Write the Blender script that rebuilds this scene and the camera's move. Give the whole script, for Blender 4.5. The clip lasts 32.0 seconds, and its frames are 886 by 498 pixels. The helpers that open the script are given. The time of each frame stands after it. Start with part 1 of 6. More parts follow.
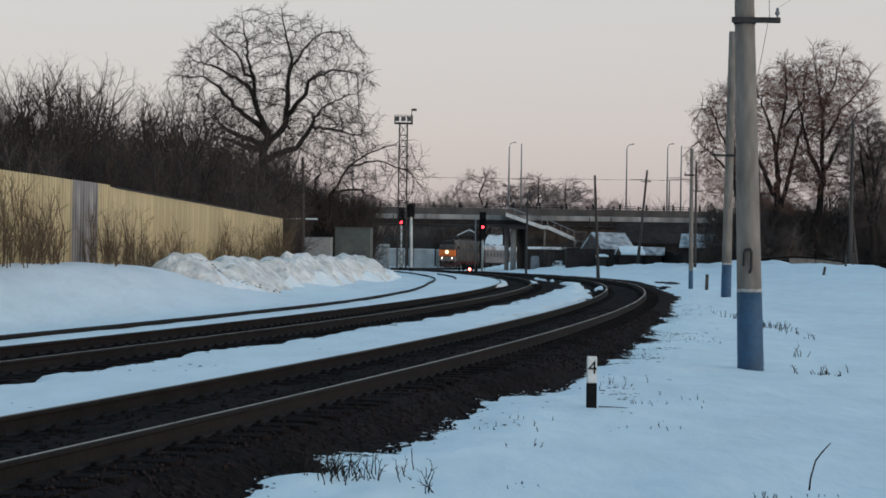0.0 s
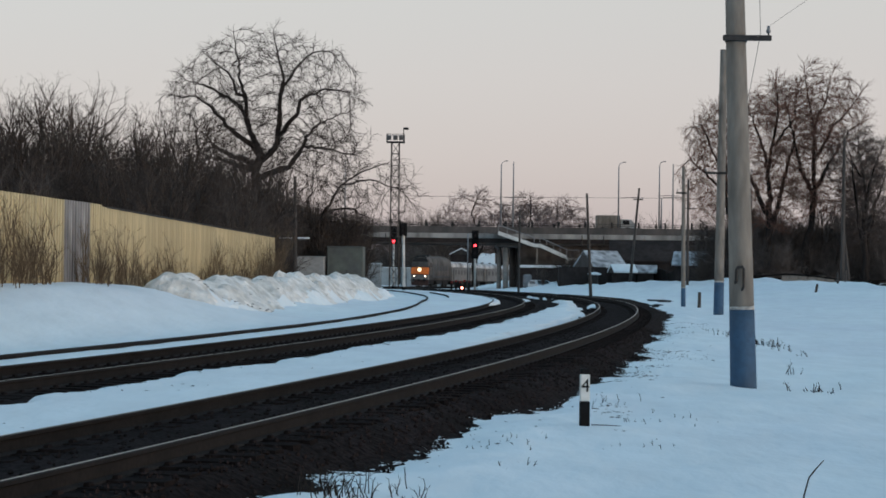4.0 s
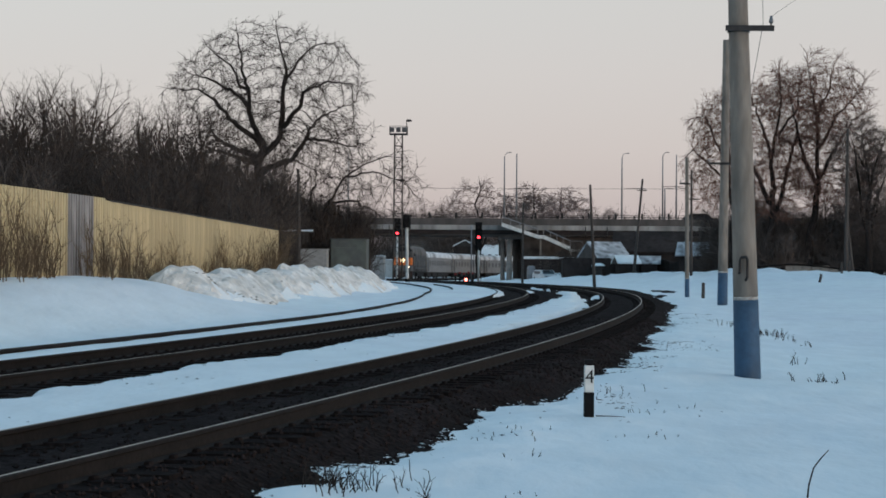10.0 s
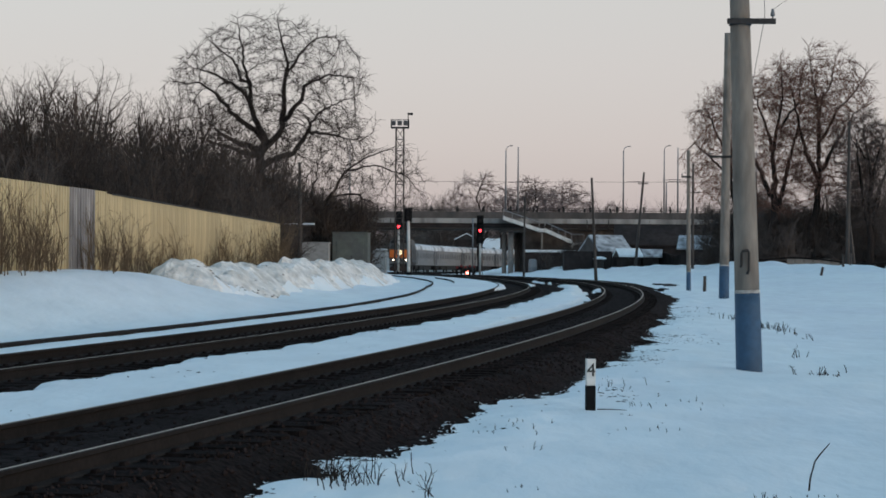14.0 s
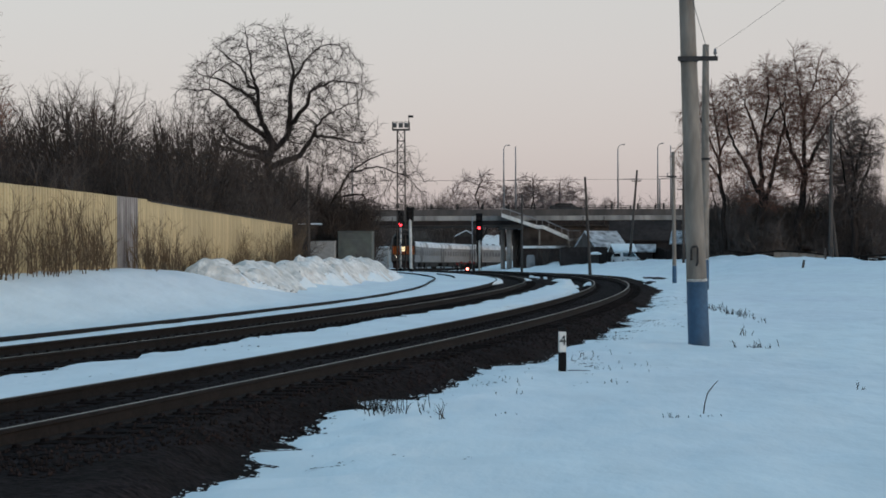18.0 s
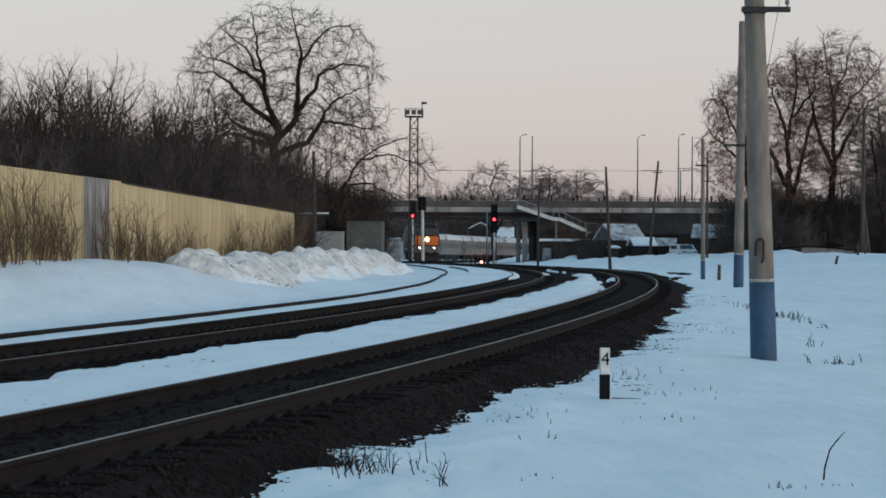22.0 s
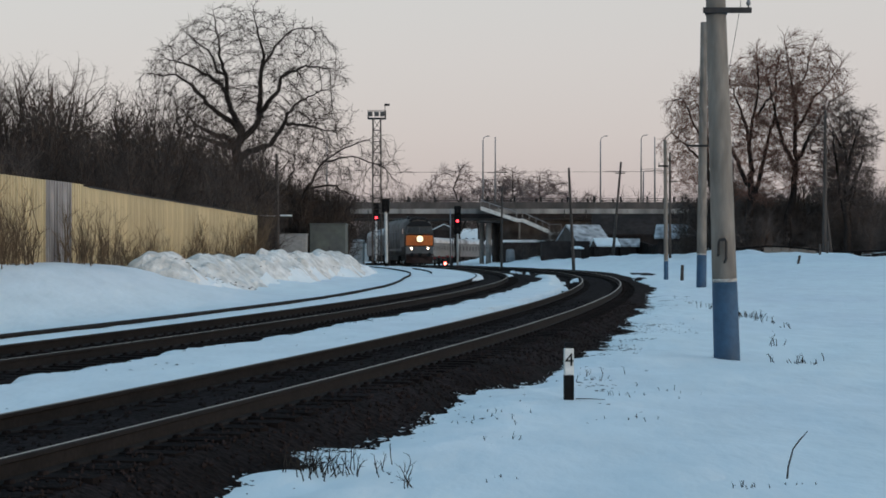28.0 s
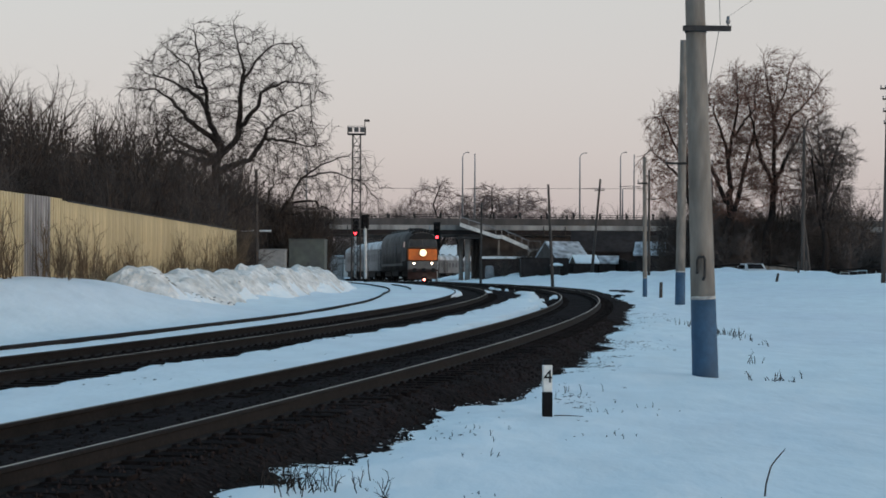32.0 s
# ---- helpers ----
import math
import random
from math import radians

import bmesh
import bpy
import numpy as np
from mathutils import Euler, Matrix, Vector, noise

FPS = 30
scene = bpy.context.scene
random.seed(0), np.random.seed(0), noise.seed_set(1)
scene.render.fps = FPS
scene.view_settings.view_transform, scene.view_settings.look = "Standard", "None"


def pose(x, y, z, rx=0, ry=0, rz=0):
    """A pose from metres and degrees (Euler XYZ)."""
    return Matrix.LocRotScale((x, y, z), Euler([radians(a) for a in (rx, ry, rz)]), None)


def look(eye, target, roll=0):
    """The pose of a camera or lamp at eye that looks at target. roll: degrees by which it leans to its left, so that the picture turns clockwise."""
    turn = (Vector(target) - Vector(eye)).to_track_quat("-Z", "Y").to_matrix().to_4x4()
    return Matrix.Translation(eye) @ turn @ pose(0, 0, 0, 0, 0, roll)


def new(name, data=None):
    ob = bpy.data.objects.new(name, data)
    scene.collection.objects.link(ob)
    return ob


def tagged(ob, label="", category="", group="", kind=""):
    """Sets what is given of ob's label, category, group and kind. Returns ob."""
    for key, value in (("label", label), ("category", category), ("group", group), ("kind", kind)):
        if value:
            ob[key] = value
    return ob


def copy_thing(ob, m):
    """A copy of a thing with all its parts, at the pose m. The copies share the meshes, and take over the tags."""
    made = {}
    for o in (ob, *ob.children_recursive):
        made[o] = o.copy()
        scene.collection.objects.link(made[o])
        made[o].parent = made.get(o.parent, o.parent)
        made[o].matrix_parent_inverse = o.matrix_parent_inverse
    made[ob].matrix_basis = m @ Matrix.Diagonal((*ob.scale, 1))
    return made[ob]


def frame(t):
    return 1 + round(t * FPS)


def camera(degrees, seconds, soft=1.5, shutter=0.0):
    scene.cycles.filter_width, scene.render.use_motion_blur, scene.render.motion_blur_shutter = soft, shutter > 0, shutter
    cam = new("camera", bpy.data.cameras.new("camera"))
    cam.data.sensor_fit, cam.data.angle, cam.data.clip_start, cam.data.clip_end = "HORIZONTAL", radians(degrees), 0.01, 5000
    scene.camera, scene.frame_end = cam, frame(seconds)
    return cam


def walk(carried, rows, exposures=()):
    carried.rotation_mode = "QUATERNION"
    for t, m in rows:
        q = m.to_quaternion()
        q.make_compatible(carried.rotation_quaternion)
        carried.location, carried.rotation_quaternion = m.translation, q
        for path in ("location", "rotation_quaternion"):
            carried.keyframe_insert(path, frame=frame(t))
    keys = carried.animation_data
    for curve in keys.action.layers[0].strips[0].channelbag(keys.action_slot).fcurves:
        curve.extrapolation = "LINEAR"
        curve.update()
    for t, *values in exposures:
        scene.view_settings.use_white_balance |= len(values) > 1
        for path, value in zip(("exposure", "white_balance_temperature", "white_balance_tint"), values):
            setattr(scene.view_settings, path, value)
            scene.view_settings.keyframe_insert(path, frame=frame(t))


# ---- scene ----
from mathutils.kdtree import KDTree

# The eye stands beside the line; each row: seconds, step back, turn to the right, tilt up, roll.
EYE_Z = 1.465
PATH = [
    (0.0, 0.00, -0.01290, 0.00414, 0.88),
    (0.5, 0.00, -0.00824, 0.00395, 0.82),
    (1.0, 0.00, -0.00645, 0.00307, 0.80),
    (1.5, 0.00, -0.00569, 0.00305, 0.87),
    (2.0, 0.00, -0.00580, 0.00453, 0.80),
    (2.5, 0.00, -0.00691, 0.00725, 0.70),
    (3.0, 0.00, -0.00849, 0.01017, 0.68),
    (3.5, 0.00, -0.00939, 0.01242, 0.69),
    (5.5, 0.00, -0.00708, 0.01526, 0.59),
    (6.0, 0.00, -0.00724, 0.01468, 0.63),
    (6.5, 0.00, -0.00747, 0.01327, 0.57),
    (7.0, 0.00, -0.00793, 0.01100, 0.57),
    (7.5, 0.00, -0.00832, 0.00876, 0.57),
    (8.0, 0.00, -0.01037, 0.00689, 0.52),
    (8.5, 0.00, -0.01332, 0.00637, 0.48),
    (9.0, 0.00, -0.01491, 0.00729, 0.36),
    (9.5, 0.00, -0.01402, 0.00831, 0.44),
    (10.0, 0.00, -0.01090, 0.00964, 0.39),
    (10.5, 0.00, -0.00810, 0.01146, 0.40),
    (11.0, 0.00, -0.00532, 0.01359, 0.38),
    (11.5, 0.00, -0.00317, 0.01455, 0.34),
    (12.0, 0.00, -0.00164, 0.01325, 0.36),
    (12.5, 0.00, -0.00224, 0.01049, 0.34),
    (13.0, 0.00, -0.00569, 0.00767, 0.32),
    (13.5, 0.00, -0.00994, 0.00651, 0.28),
    (15.5, 0.00, -0.01444, 0.00559, 0.52),
    (16.0, 0.00, -0.00986, 0.00355, 0.66),
    (16.5, 0.86, -0.00737, 0.00410, 0.55),
    (17.0, 2.71, -0.00837, 0.00585, 0.26),
    (17.5, 5.09, -0.01043, 0.00603, -0.07),
    (18.0, 6.88, -0.01155, 0.00448, -0.22),
    (18.5, 7.67, -0.01353, 0.00228, -0.29),
    (19.0, 6.77, -0.01554, 0.00023, -0.19),
    (19.5, 5.10, -0.01740, -0.00055, -0.20),
    (20.0, 2.12, -0.01576, -0.00177, 0.04),
    (20.5, 0.70, -0.01497, -0.00303, 0.20),
    (21.0, 0.00, -0.01622, -0.00383, 0.21),
    (21.5, 0.00, -0.01805, -0.00270, 0.26),
    (22.0, 0.00, -0.01897, 0.00042, 0.30),
    (22.5, 0.00, -0.01877, 0.00434, 0.29),
    (23.0, 0.00, -0.01579, 0.00717, 0.29),
    (23.5, 0.00, -0.01037, 0.00833, 0.26),
    (24.0, 0.00, -0.00442, 0.00812, 0.33),
    (24.5, 0.00, 0.00011, 0.00791, 0.40),
    (26.5, 0.00, -0.00372, 0.00185, 0.11),
    (27.0, 0.00, -0.00477, -0.00141, 0.01),
    (27.5, 0.00, -0.00246, -0.00117, -0.09),
    (28.0, 0.00, -0.00000, 0.00133, 0.00),
    (28.5, 0.00, 0.00145, 0.00384, 0.01),
    (29.0, 0.00, 0.00274, 0.00556, 0.04),
    (29.5, 0.00, 0.00314, 0.00685, 0.04),
    (30.0, 0.00, 0.00251, 0.00762, 0.01),
    (30.5, 0.00, 0.00261, 0.00818, 0.04),
    (31.0, 0.00, 0.00448, 0.00867, 0.11),
    (31.5, 0.00, 0.00681, 0.00941, 0.18),
    (32.0, 0.00, 0.01082, 0.00977, 0.29),
]

cam = camera(25.99, 32.0, soft=1.7)
walk(cam, [(t, look((0, -b, EYE_Z), (a * 100, 100 - b, EYE_Z + e * 100), r)) for t, b, a, e, r in PATH],
     exposures=[(0.0, 0.0), (32.0, 0.0)])

# ---- light: clear dusk sky, a last faint glow of the low sun from behind on the right ----
SUN_TURN, SUN_HEIGHT = radians(120), radians(6)
world = bpy.data.worlds.new("dusk_sky")
scene.world = world
world.use_nodes = True
wn, wl = world.node_tree.nodes, world.node_tree.links
wn.clear()
w_out = wn.new("ShaderNodeOutputWorld")
w_add = wn.new("ShaderNodeAddShader")
w_sky = wn.new("ShaderNodeTexSky")
w_sky.sky_type, w_sky.sun_disc = "NISHITA", False
w_sky.sun_elevation, w_sky.sun_rotation = SUN_HEIGHT, SUN_TURN
w_sky.air_density, w_sky.dust_density, w_sky.ozone_density = 1.0, 1.5, 2.0
w_b1 = wn.new("ShaderNodeBackground")
w_b1.inputs["Strength"].default_value = 0.05
wl.new(w_sky.outputs[0], w_b1.inputs["Color"])
w_tc = wn.new("ShaderNodeTexCoord")
w_sep = wn.new("ShaderNodeSeparateXYZ")
wl.new(w_tc.outputs["Generated"], w_sep.inputs[0])
w_ramp = wn.new("ShaderNodeValToRGB")
wl.new(w_sep.outputs["Z"], w_ramp.inputs[0])
w_els = w_ramp.color_ramp.elements
SKY = [(0.0, (0.43, 0.380, 0.408)), (0.02, (0.498, 0.424, 0.447)), (0.06, (0.566, 0.494, 0.502)), (0.10, (0.594, 0.533, 0.526)),
       (0.16, (0.60, 0.572, 0.545)), (0.35, (0.40, 0.49, 0.56)), (1.0, (0.148, 0.37, 0.56))]
while len(w_els) < len(SKY):
    w_els.new(0.5)
for el, (p, c) in zip(w_els, SKY):
    el.position, el.color = p, (*c, 1)
w_b2 = wn.new("ShaderNodeBackground")
w_b2.inputs["Strength"].default_value = 0.95
wl.new(w_ramp.outputs[0], w_b2.inputs["Color"])
wl.new(w_b1.outputs[0], w_add.inputs[0])
wl.new(w_b2.outputs[0], w_add.inputs[1])
wl.new(w_add.outputs[0], w_out.inputs[0])

sun = new("sun", bpy.data.lights.new("sun", "SUN"))
sun.data.energy, sun.data.angle, sun.data.color = 0.7, radians(14), (1.0, 0.80, 0.64)
sun.matrix_world = look((0, 0, 40), (0 - 40 * math.sin(SUN_TURN), 0 - 40 * math.cos(SUN_TURN), 40 - 40 * math.tan(SUN_HEIGHT)))


# ---- materials ----
def mat(name, color, rough=0.8, metal=0.0, vary=0.25, grain=8.0, stain=0.6, bump=0.02, bump_scale=40.0, tint=None, rnd=0.0, emit=None, spec=0.5, stretch=None):
    """A surface with grain and stains at two scales; tint: the colour of its stains; rnd: how much one piece differs from the next."""
    m = bpy.data.materials.new(name)
    m.use_nodes = True
    n, l = m.node_tree.nodes, m.node_tree.links
    b = n["Principled BSDF"]
    b.inputs["Roughness"].default_value, b.inputs["Metallic"].default_value = rough, metal
    b.inputs["Specular IOR Level"].default_value = spec
    tc = n.new("ShaderNodeTexCoord")
    src = tc.outputs["Object"]
    if stretch:
        mp = n.new("ShaderNodeMapping")
        mp.inputs["Scale"].default_value = stretch
        l.new(src, mp.inputs[0])
        src = mp.outputs[0]
    n1, n2 = n.new("ShaderNodeTexNoise"), n.new("ShaderNodeTexNoise")
    n1.inputs["Scale"].default_value, n1.inputs["Detail"].default_value = grain, 6
    n2.inputs["Scale"].default_value, n2.inputs["Detail"].default_value = stain, 5
    l.new(src, n1.inputs["Vector"])
    l.new(src, n2.inputs["Vector"])
    mix = n.new("ShaderNodeMix")
    mix.data_type = "RGBA"
    t = tint or tuple(c * 0.55 for c in color)
    mix.inputs["A"].default_value, mix.inputs["B"].default_value = (*color, 1), (*t, 1)
    rg = n.new("ShaderNodeMapRange")
    rg.inputs["From Min"].default_value, rg.inputs["From Max"].default_value = 0.42, 0.72
    l.new(n2.outputs["Fac"], rg.inputs["Value"])
    l.new(rg.outputs[0], mix.inputs["Factor"])
    hs = n.new("ShaderNodeHueSaturation")
    l.new(mix.outputs["Result"], hs.inputs["Color"])
    v = n.new("ShaderNodeMapRange")
    v.inputs["From Min"].default_value, v.inputs["From Max"].default_value = 0.3, 0.7
    v.inputs["To Min"].default_value, v.inputs["To Max"].default_value = 1 - vary, 1 + vary
    l.new(n1.outputs["Fac"], v.inputs["Value"])
    val = v.outputs[0]
    if rnd:
        oi = n.new("ShaderNodeObjectInfo")
        r2 = n.new("ShaderNodeMapRange")
        r2.inputs["To Min"].default_value, r2.inputs["To Max"].default_value = 1 - rnd, 1 + rnd
        l.new(oi.outputs["Random"], r2.inputs["Value"])
        mu = n.new("ShaderNodeMath")
        mu.operation = "MULTIPLY"
        l.new(val, mu.inputs[0])
        l.new(r2.outputs[0], mu.inputs[1])
        val = mu.outputs[0]
    l.new(val, hs.inputs["Value"])
    l.new(hs.outputs[0], b.inputs["Base Color"])
    if bump:
        n3 = n.new("ShaderNodeTexNoise")
        n3.inputs["Scale"].default_value, n3.inputs["Detail"].default_value = bump_scale, 4
        l.new(src, n3.inputs["Vector"])
        bp = n.new("ShaderNodeBump")
        bp.inputs["Strength"].default_value, bp.inputs["Distance"].default_value = 1.0, bump
        l.new(n3.outputs["Fac"], bp.inputs["Height"])
        l.new(bp.outputs[0], b.inputs["Normal"])
    if emit:
        b.inputs["Emission Color"].default_value, b.inputs["Emission Strength"].default_value = (*emit[0], 1), emit[1]
    return m


M_SNOW = mat("snow", (0.825, 0.865, 0.88), 0.75, vary=0.05, grain=1.3, stain=0.12, tint=(0.76, 0.78, 0.82), bump=0.035, bump_scale=3.2, spec=0.2, stretch=(1, 0.4, 1))
M_DIRTY = mat("dirty_snow", (0.80, 0.775, 0.75), 0.85, vary=0.22, grain=3.2, stain=0.9, tint=(0.56, 0.53, 0.49), bump=0.08, bump_scale=6.0, spec=0.2, stretch=(1.0, 0.8, 1.0))
M_CLOD = mat("dirt_clod", (0.088, 0.074, 0.064), 0.95, vary=0.3, grain=6, stain=2, bump=0, spec=0.1)
M_BALLAST = mat("ballast", (0.0225, 0.0168, 0.0168), 1.0, vary=0.6, grain=14, stain=0.8, tint=(0.010, 0.0075, 0.0066), bump=0.05, bump_scale=18, spec=0.04)
M_STONE = mat("ballast_stone", (0.028, 0.0205, 0.0198), 0.95, vary=0.5, grain=5, stain=0.9, tint=(0.012, 0.010, 0.009), bump=0, spec=0.05)
M_SLEEPER = mat("sleeper_concrete", (0.0225, 0.0175, 0.017), 1.0, vary=0.4, grain=9, stain=1.2, tint=(0.012, 0.0098, 0.0095), bump=0.01, rnd=0.3, spec=0.02)
M_RAILSIDE = mat("rail_rust", (0.0155, 0.0125, 0.0118), 0.85, 0.0, vary=0.4, grain=20, stain=2, bump=0.002, spec=0.2)
M_RAILTOP = mat("rail_polished", (0.30, 0.26, 0.22), 0.42, 1.0, vary=0.15, grain=10, stain=0.5, bump=0)
M_RAILDULL = mat("rail_dull", (0.10, 0.085, 0.075), 0.6, 0.6, vary=0.3, grain=10, stain=0.5, bump=0)
M_CONC = mat("concrete", (0.225, 0.196, 0.168), 0.85, vary=0.3, grain=6, stain=1.1, tint=(0.12, 0.104, 0.09), bump=0.006, stretch=(1, 1, 0.25))
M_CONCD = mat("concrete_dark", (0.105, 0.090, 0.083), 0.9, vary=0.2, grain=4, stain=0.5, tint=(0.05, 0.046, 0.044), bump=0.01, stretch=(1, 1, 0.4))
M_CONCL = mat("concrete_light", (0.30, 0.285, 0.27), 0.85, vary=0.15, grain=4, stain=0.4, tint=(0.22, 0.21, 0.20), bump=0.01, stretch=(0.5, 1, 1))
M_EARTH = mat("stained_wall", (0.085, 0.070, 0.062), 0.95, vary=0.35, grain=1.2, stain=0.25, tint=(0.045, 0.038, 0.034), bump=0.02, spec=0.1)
M_FASCIA = mat("streaked_concrete", (0.34, 0.32, 0.30), 0.85, vary=0.35, grain=0.9, stain=0.35, tint=(0.10, 0.095, 0.09), bump=0.01, stretch=(1.0, 1, 0.15))
M_BLUE = mat("blue_paint", (0.033, 0.088, 0.165), 0.7, vary=0.22, grain=7, stain=1.8, tint=(0.03, 0.062, 0.105), bump=0.004)
M_WHITE = mat("white_paint", (0.72, 0.72, 0.70), 0.7, vary=0.12, grain=9, stain=2.0, tint=(0.5, 0.49, 0.47), bump=0.003)
M_RING = mat("chipped_white_paint", (0.52, 0.51, 0.49), 0.8, vary=0.3, grain=14, stain=5.0, tint=(0.24, 0.22, 0.20), bump=0.003)
M_BLACK = mat("black_paint", (0.010, 0.010, 0.011), 0.75, vary=0.3, grain=9, stain=2.0, bump=0.002, spec=0.12)
M_STEEL = mat("dark_steel", (0.045, 0.042, 0.042), 0.6, 0.5, vary=0.3, grain=9, stain=2.0, bump=0.002)
M_GALV = mat("galvanised_steel", (0.26, 0.26, 0.27), 0.55, 0.5, vary=0.2, grain=9, stain=1.0, bump=0.002)
M_WOODPOLE = mat("weathered_pole_wood", (0.075, 0.062, 0.055), 0.9, vary=0.3, grain=6, stain=0.8, bump=0.01, stretch=(4, 4, 0.4))
M_FENCE = mat("yellow_sheet", (0.55, 0.445, 0.255), 0.65, vary=0.20, grain=3.4, stain=0.9, tint=(0.33, 0.255, 0.145), bump=0.003, rnd=0.10, stretch=(1.6, 1.6, 0.25))
M_FENCEG = mat("grey_sheet", (0.27, 0.255, 0.25), 0.6, vary=0.45, grain=5.0, stain=2.2, tint=(0.09, 0.08, 0.085), bump=0.003, rnd=0.2, stretch=(1, 1, 0.12))
M_BARK = mat("bark", (0.032, 0.026, 0.024), 0.95, vary=0.35, grain=5, stain=0.7, bump=0.02, stretch=(3, 3, 0.6), spec=0.1)
M_TWIG = mat("twig_bark", (0.042, 0.033, 0.029), 0.95, vary=0.3, grain=2, stain=0.3, bump=0, rnd=0.25, spec=0.1)
M_TWIGR = mat("reddish_twig_bark", (0.175, 0.094, 0.072), 0.95, vary=0.3, grain=2, stain=0.3, bump=0, rnd=0.15, spec=0.1)
# next two barks: colour raised to offset the shade inside dense brush
M_FARBRUSH = mat("shade_lifted_brush_bark", (0.23, 0.195, 0.178), 0.95, vary=0.3, grain=1.2, stain=0.25, tint=(0.16, 0.135, 0.122), bump=0, rnd=0.25, spec=0.05)
M_MIDBRUSH = mat("shade_lifted_garden_bark", (0.12, 0.10, 0.092), 0.95, vary=0.3, grain=1.2, stain=0.25, tint=(0.08, 0.067, 0.062), bump=0, rnd=0.25, spec=0.05)
M_TWIGG = mat("grey_brown_twig_bark", (0.095, 0.074, 0.066), 0.95, vary=0.3, grain=2, stain=0.3, bump=0, rnd=0.15, spec=0.1)
# reddish twigs of the far trees, paled to stand for distance haze
M_TWIGF = mat("hazed_reddish_twig_bark", (0.19, 0.14, 0.13), 0.95, vary=0.3, grain=2, stain=0.3, bump=0, rnd=0.15, spec=0.1)
M_THICK = mat("thicket_bark", (0.080, 0.063, 0.055), 0.95, vary=0.3, grain=1.2, stain=0.25, tint=(0.048, 0.041, 0.038), bump=0, rnd=0.3, spec=0.05)
M_DRYF = mat("dry_fence_bush", (0.165, 0.120, 0.080), 0.95, vary=0.3, grain=6, stain=2, bump=0, spec=0.1)
M_DRY = mat("dry_stem", (0.035, 0.028, 0.024), 0.95, vary=0.3, grain=6, stain=2, bump=0, spec=0.1)
M_TPANE = mat("train_pane", (0.10, 0.097, 0.098), 0.45, vary=0.2, grain=1, stain=0.5, bump=0, spec=0.3)
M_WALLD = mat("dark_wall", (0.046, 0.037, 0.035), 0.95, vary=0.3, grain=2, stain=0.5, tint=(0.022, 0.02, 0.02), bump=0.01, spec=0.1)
M_GLASS = mat("dark_glass", (0.02, 0.022, 0.026), 0.08, vary=0.2, grain=1, stain=0.5, bump=0)
M_ORANGE = mat("orange_paint", (0.95, 0.22, 0.03), 0.5, vary=0.12, grain=4, stain=0.9, tint=(0.78, 0.16, 0.03), bump=0.002)
M_LGREY = mat("loco_grey", (0.15, 0.132, 0.122), 0.75, vary=0.2, grain=3, stain=0.5, tint=(0.05, 0.044, 0.04), bump=0.002, spec=0.2)
M_TGREY = mat("train_grey", (0.22, 0.212, 0.21), 0.55, vary=0.2, grain=3, stain=0.5, tint=(0.17, 0.165, 0.16), bump=0.002, stretch=(1, 0.3, 1))
M_TDARK = mat("train_dark", (0.06, 0.056, 0.055), 0.6, vary=0.2, grain=3, stain=0.5, bump=0.002)
M_TROOF = mat("train_roof", (0.72, 0.72, 0.73), 0.7, vary=0.2, grain=1.5, stain=0.3, tint=(0.25, 0.24, 0.24), bump=0.01)
M_UNDER = mat("undergear", (0.02, 0.018, 0.018), 0.85, vary=0.3, grain=5, stain=1, bump=0.004)
M_RED = mat("red_brown_paint", (0.085, 0.045, 0.04), 0.6, vary=0.2, grain=5, stain=1, bump=0.002)
M_CAP = mat("red_cap_paint", (0.34, 0.045, 0.045), 0.6, vary=0.2, grain=5, stain=1, bump=0.002)
M_HEAD = mat("headlight_glow", (0.9, 0.8, 0.6), 0.3, bump=0, emit=((1.0, 0.74, 0.40), 1.9))
M_SCREEN = mat("cab_screen", (0.075, 0.065, 0.058), 0.45, vary=0.3, grain=2, stain=0.8, bump=0, spec=0.25)
M_PATCHY = mat("patchy_roof_snow", (0.5, 0.52, 0.55), 0.85, vary=0.4, grain=3.0, stain=1.5, tint=(0.05, 0.05, 0.052), bump=0.05, bump_scale=3, spec=0.2)
M_LOW = mat("marker_glow", (0.9, 0.8, 0.7), 0.3, bump=0, emit=((1.0, 0.76, 0.55), 7.0))
M_SIGRED = mat("signal_red_glow", (0.8, 0.05, 0.05), 0.3, bump=0, emit=((1.0, 0.035, 0.05), 7.0))
M_DWARF = mat("dwarf_red_glow", (0.8, 0.1, 0.1), 0.3, bump=0, emit=((1.0, 0.18, 0.14), 9.0))
M_BRICKW = mat("house_wall", (0.06, 0.048, 0.043), 0.9, vary=0.2, grain=4, stain=0.6, bump=0.01)
M_WOODD = mat("dark_boards", (0.055, 0.046, 0.042), 0.9, vary=0.3, grain=4, stain=0.8, bump=0.01, rnd=0.35, stretch=(2, 2, 0.3))
M_WHITEW = mat("white_wall", (0.48, 0.48, 0.47), 0.85, vary=0.12, grain=2, stain=0.5, tint=(0.30, 0.29, 0.28), bump=0.01)
M_GREENB = mat("grey_green_panel", (0.115, 0.122, 0.105), 0.85, vary=0.15, grain=2, stain=0.6, tint=(0.09, 0.09, 0.085), bump=0.01)
M_CARW = mat("white_car_paint", (0.68, 0.69, 0.70), 0.35, vary=0.05, grain=2, stain=0.5, tint=(0.55, 0.55, 0.55), bump=0)
M_CARD = mat("dark_car_paint", (0.03, 0.03, 0.035), 0.35, vary=0.1, grain=2, stain=0.5, bump=0)
M_TYRE = mat("tyre", (0.015, 0.015, 0.015), 0.9, vary=0.2, bump=0)
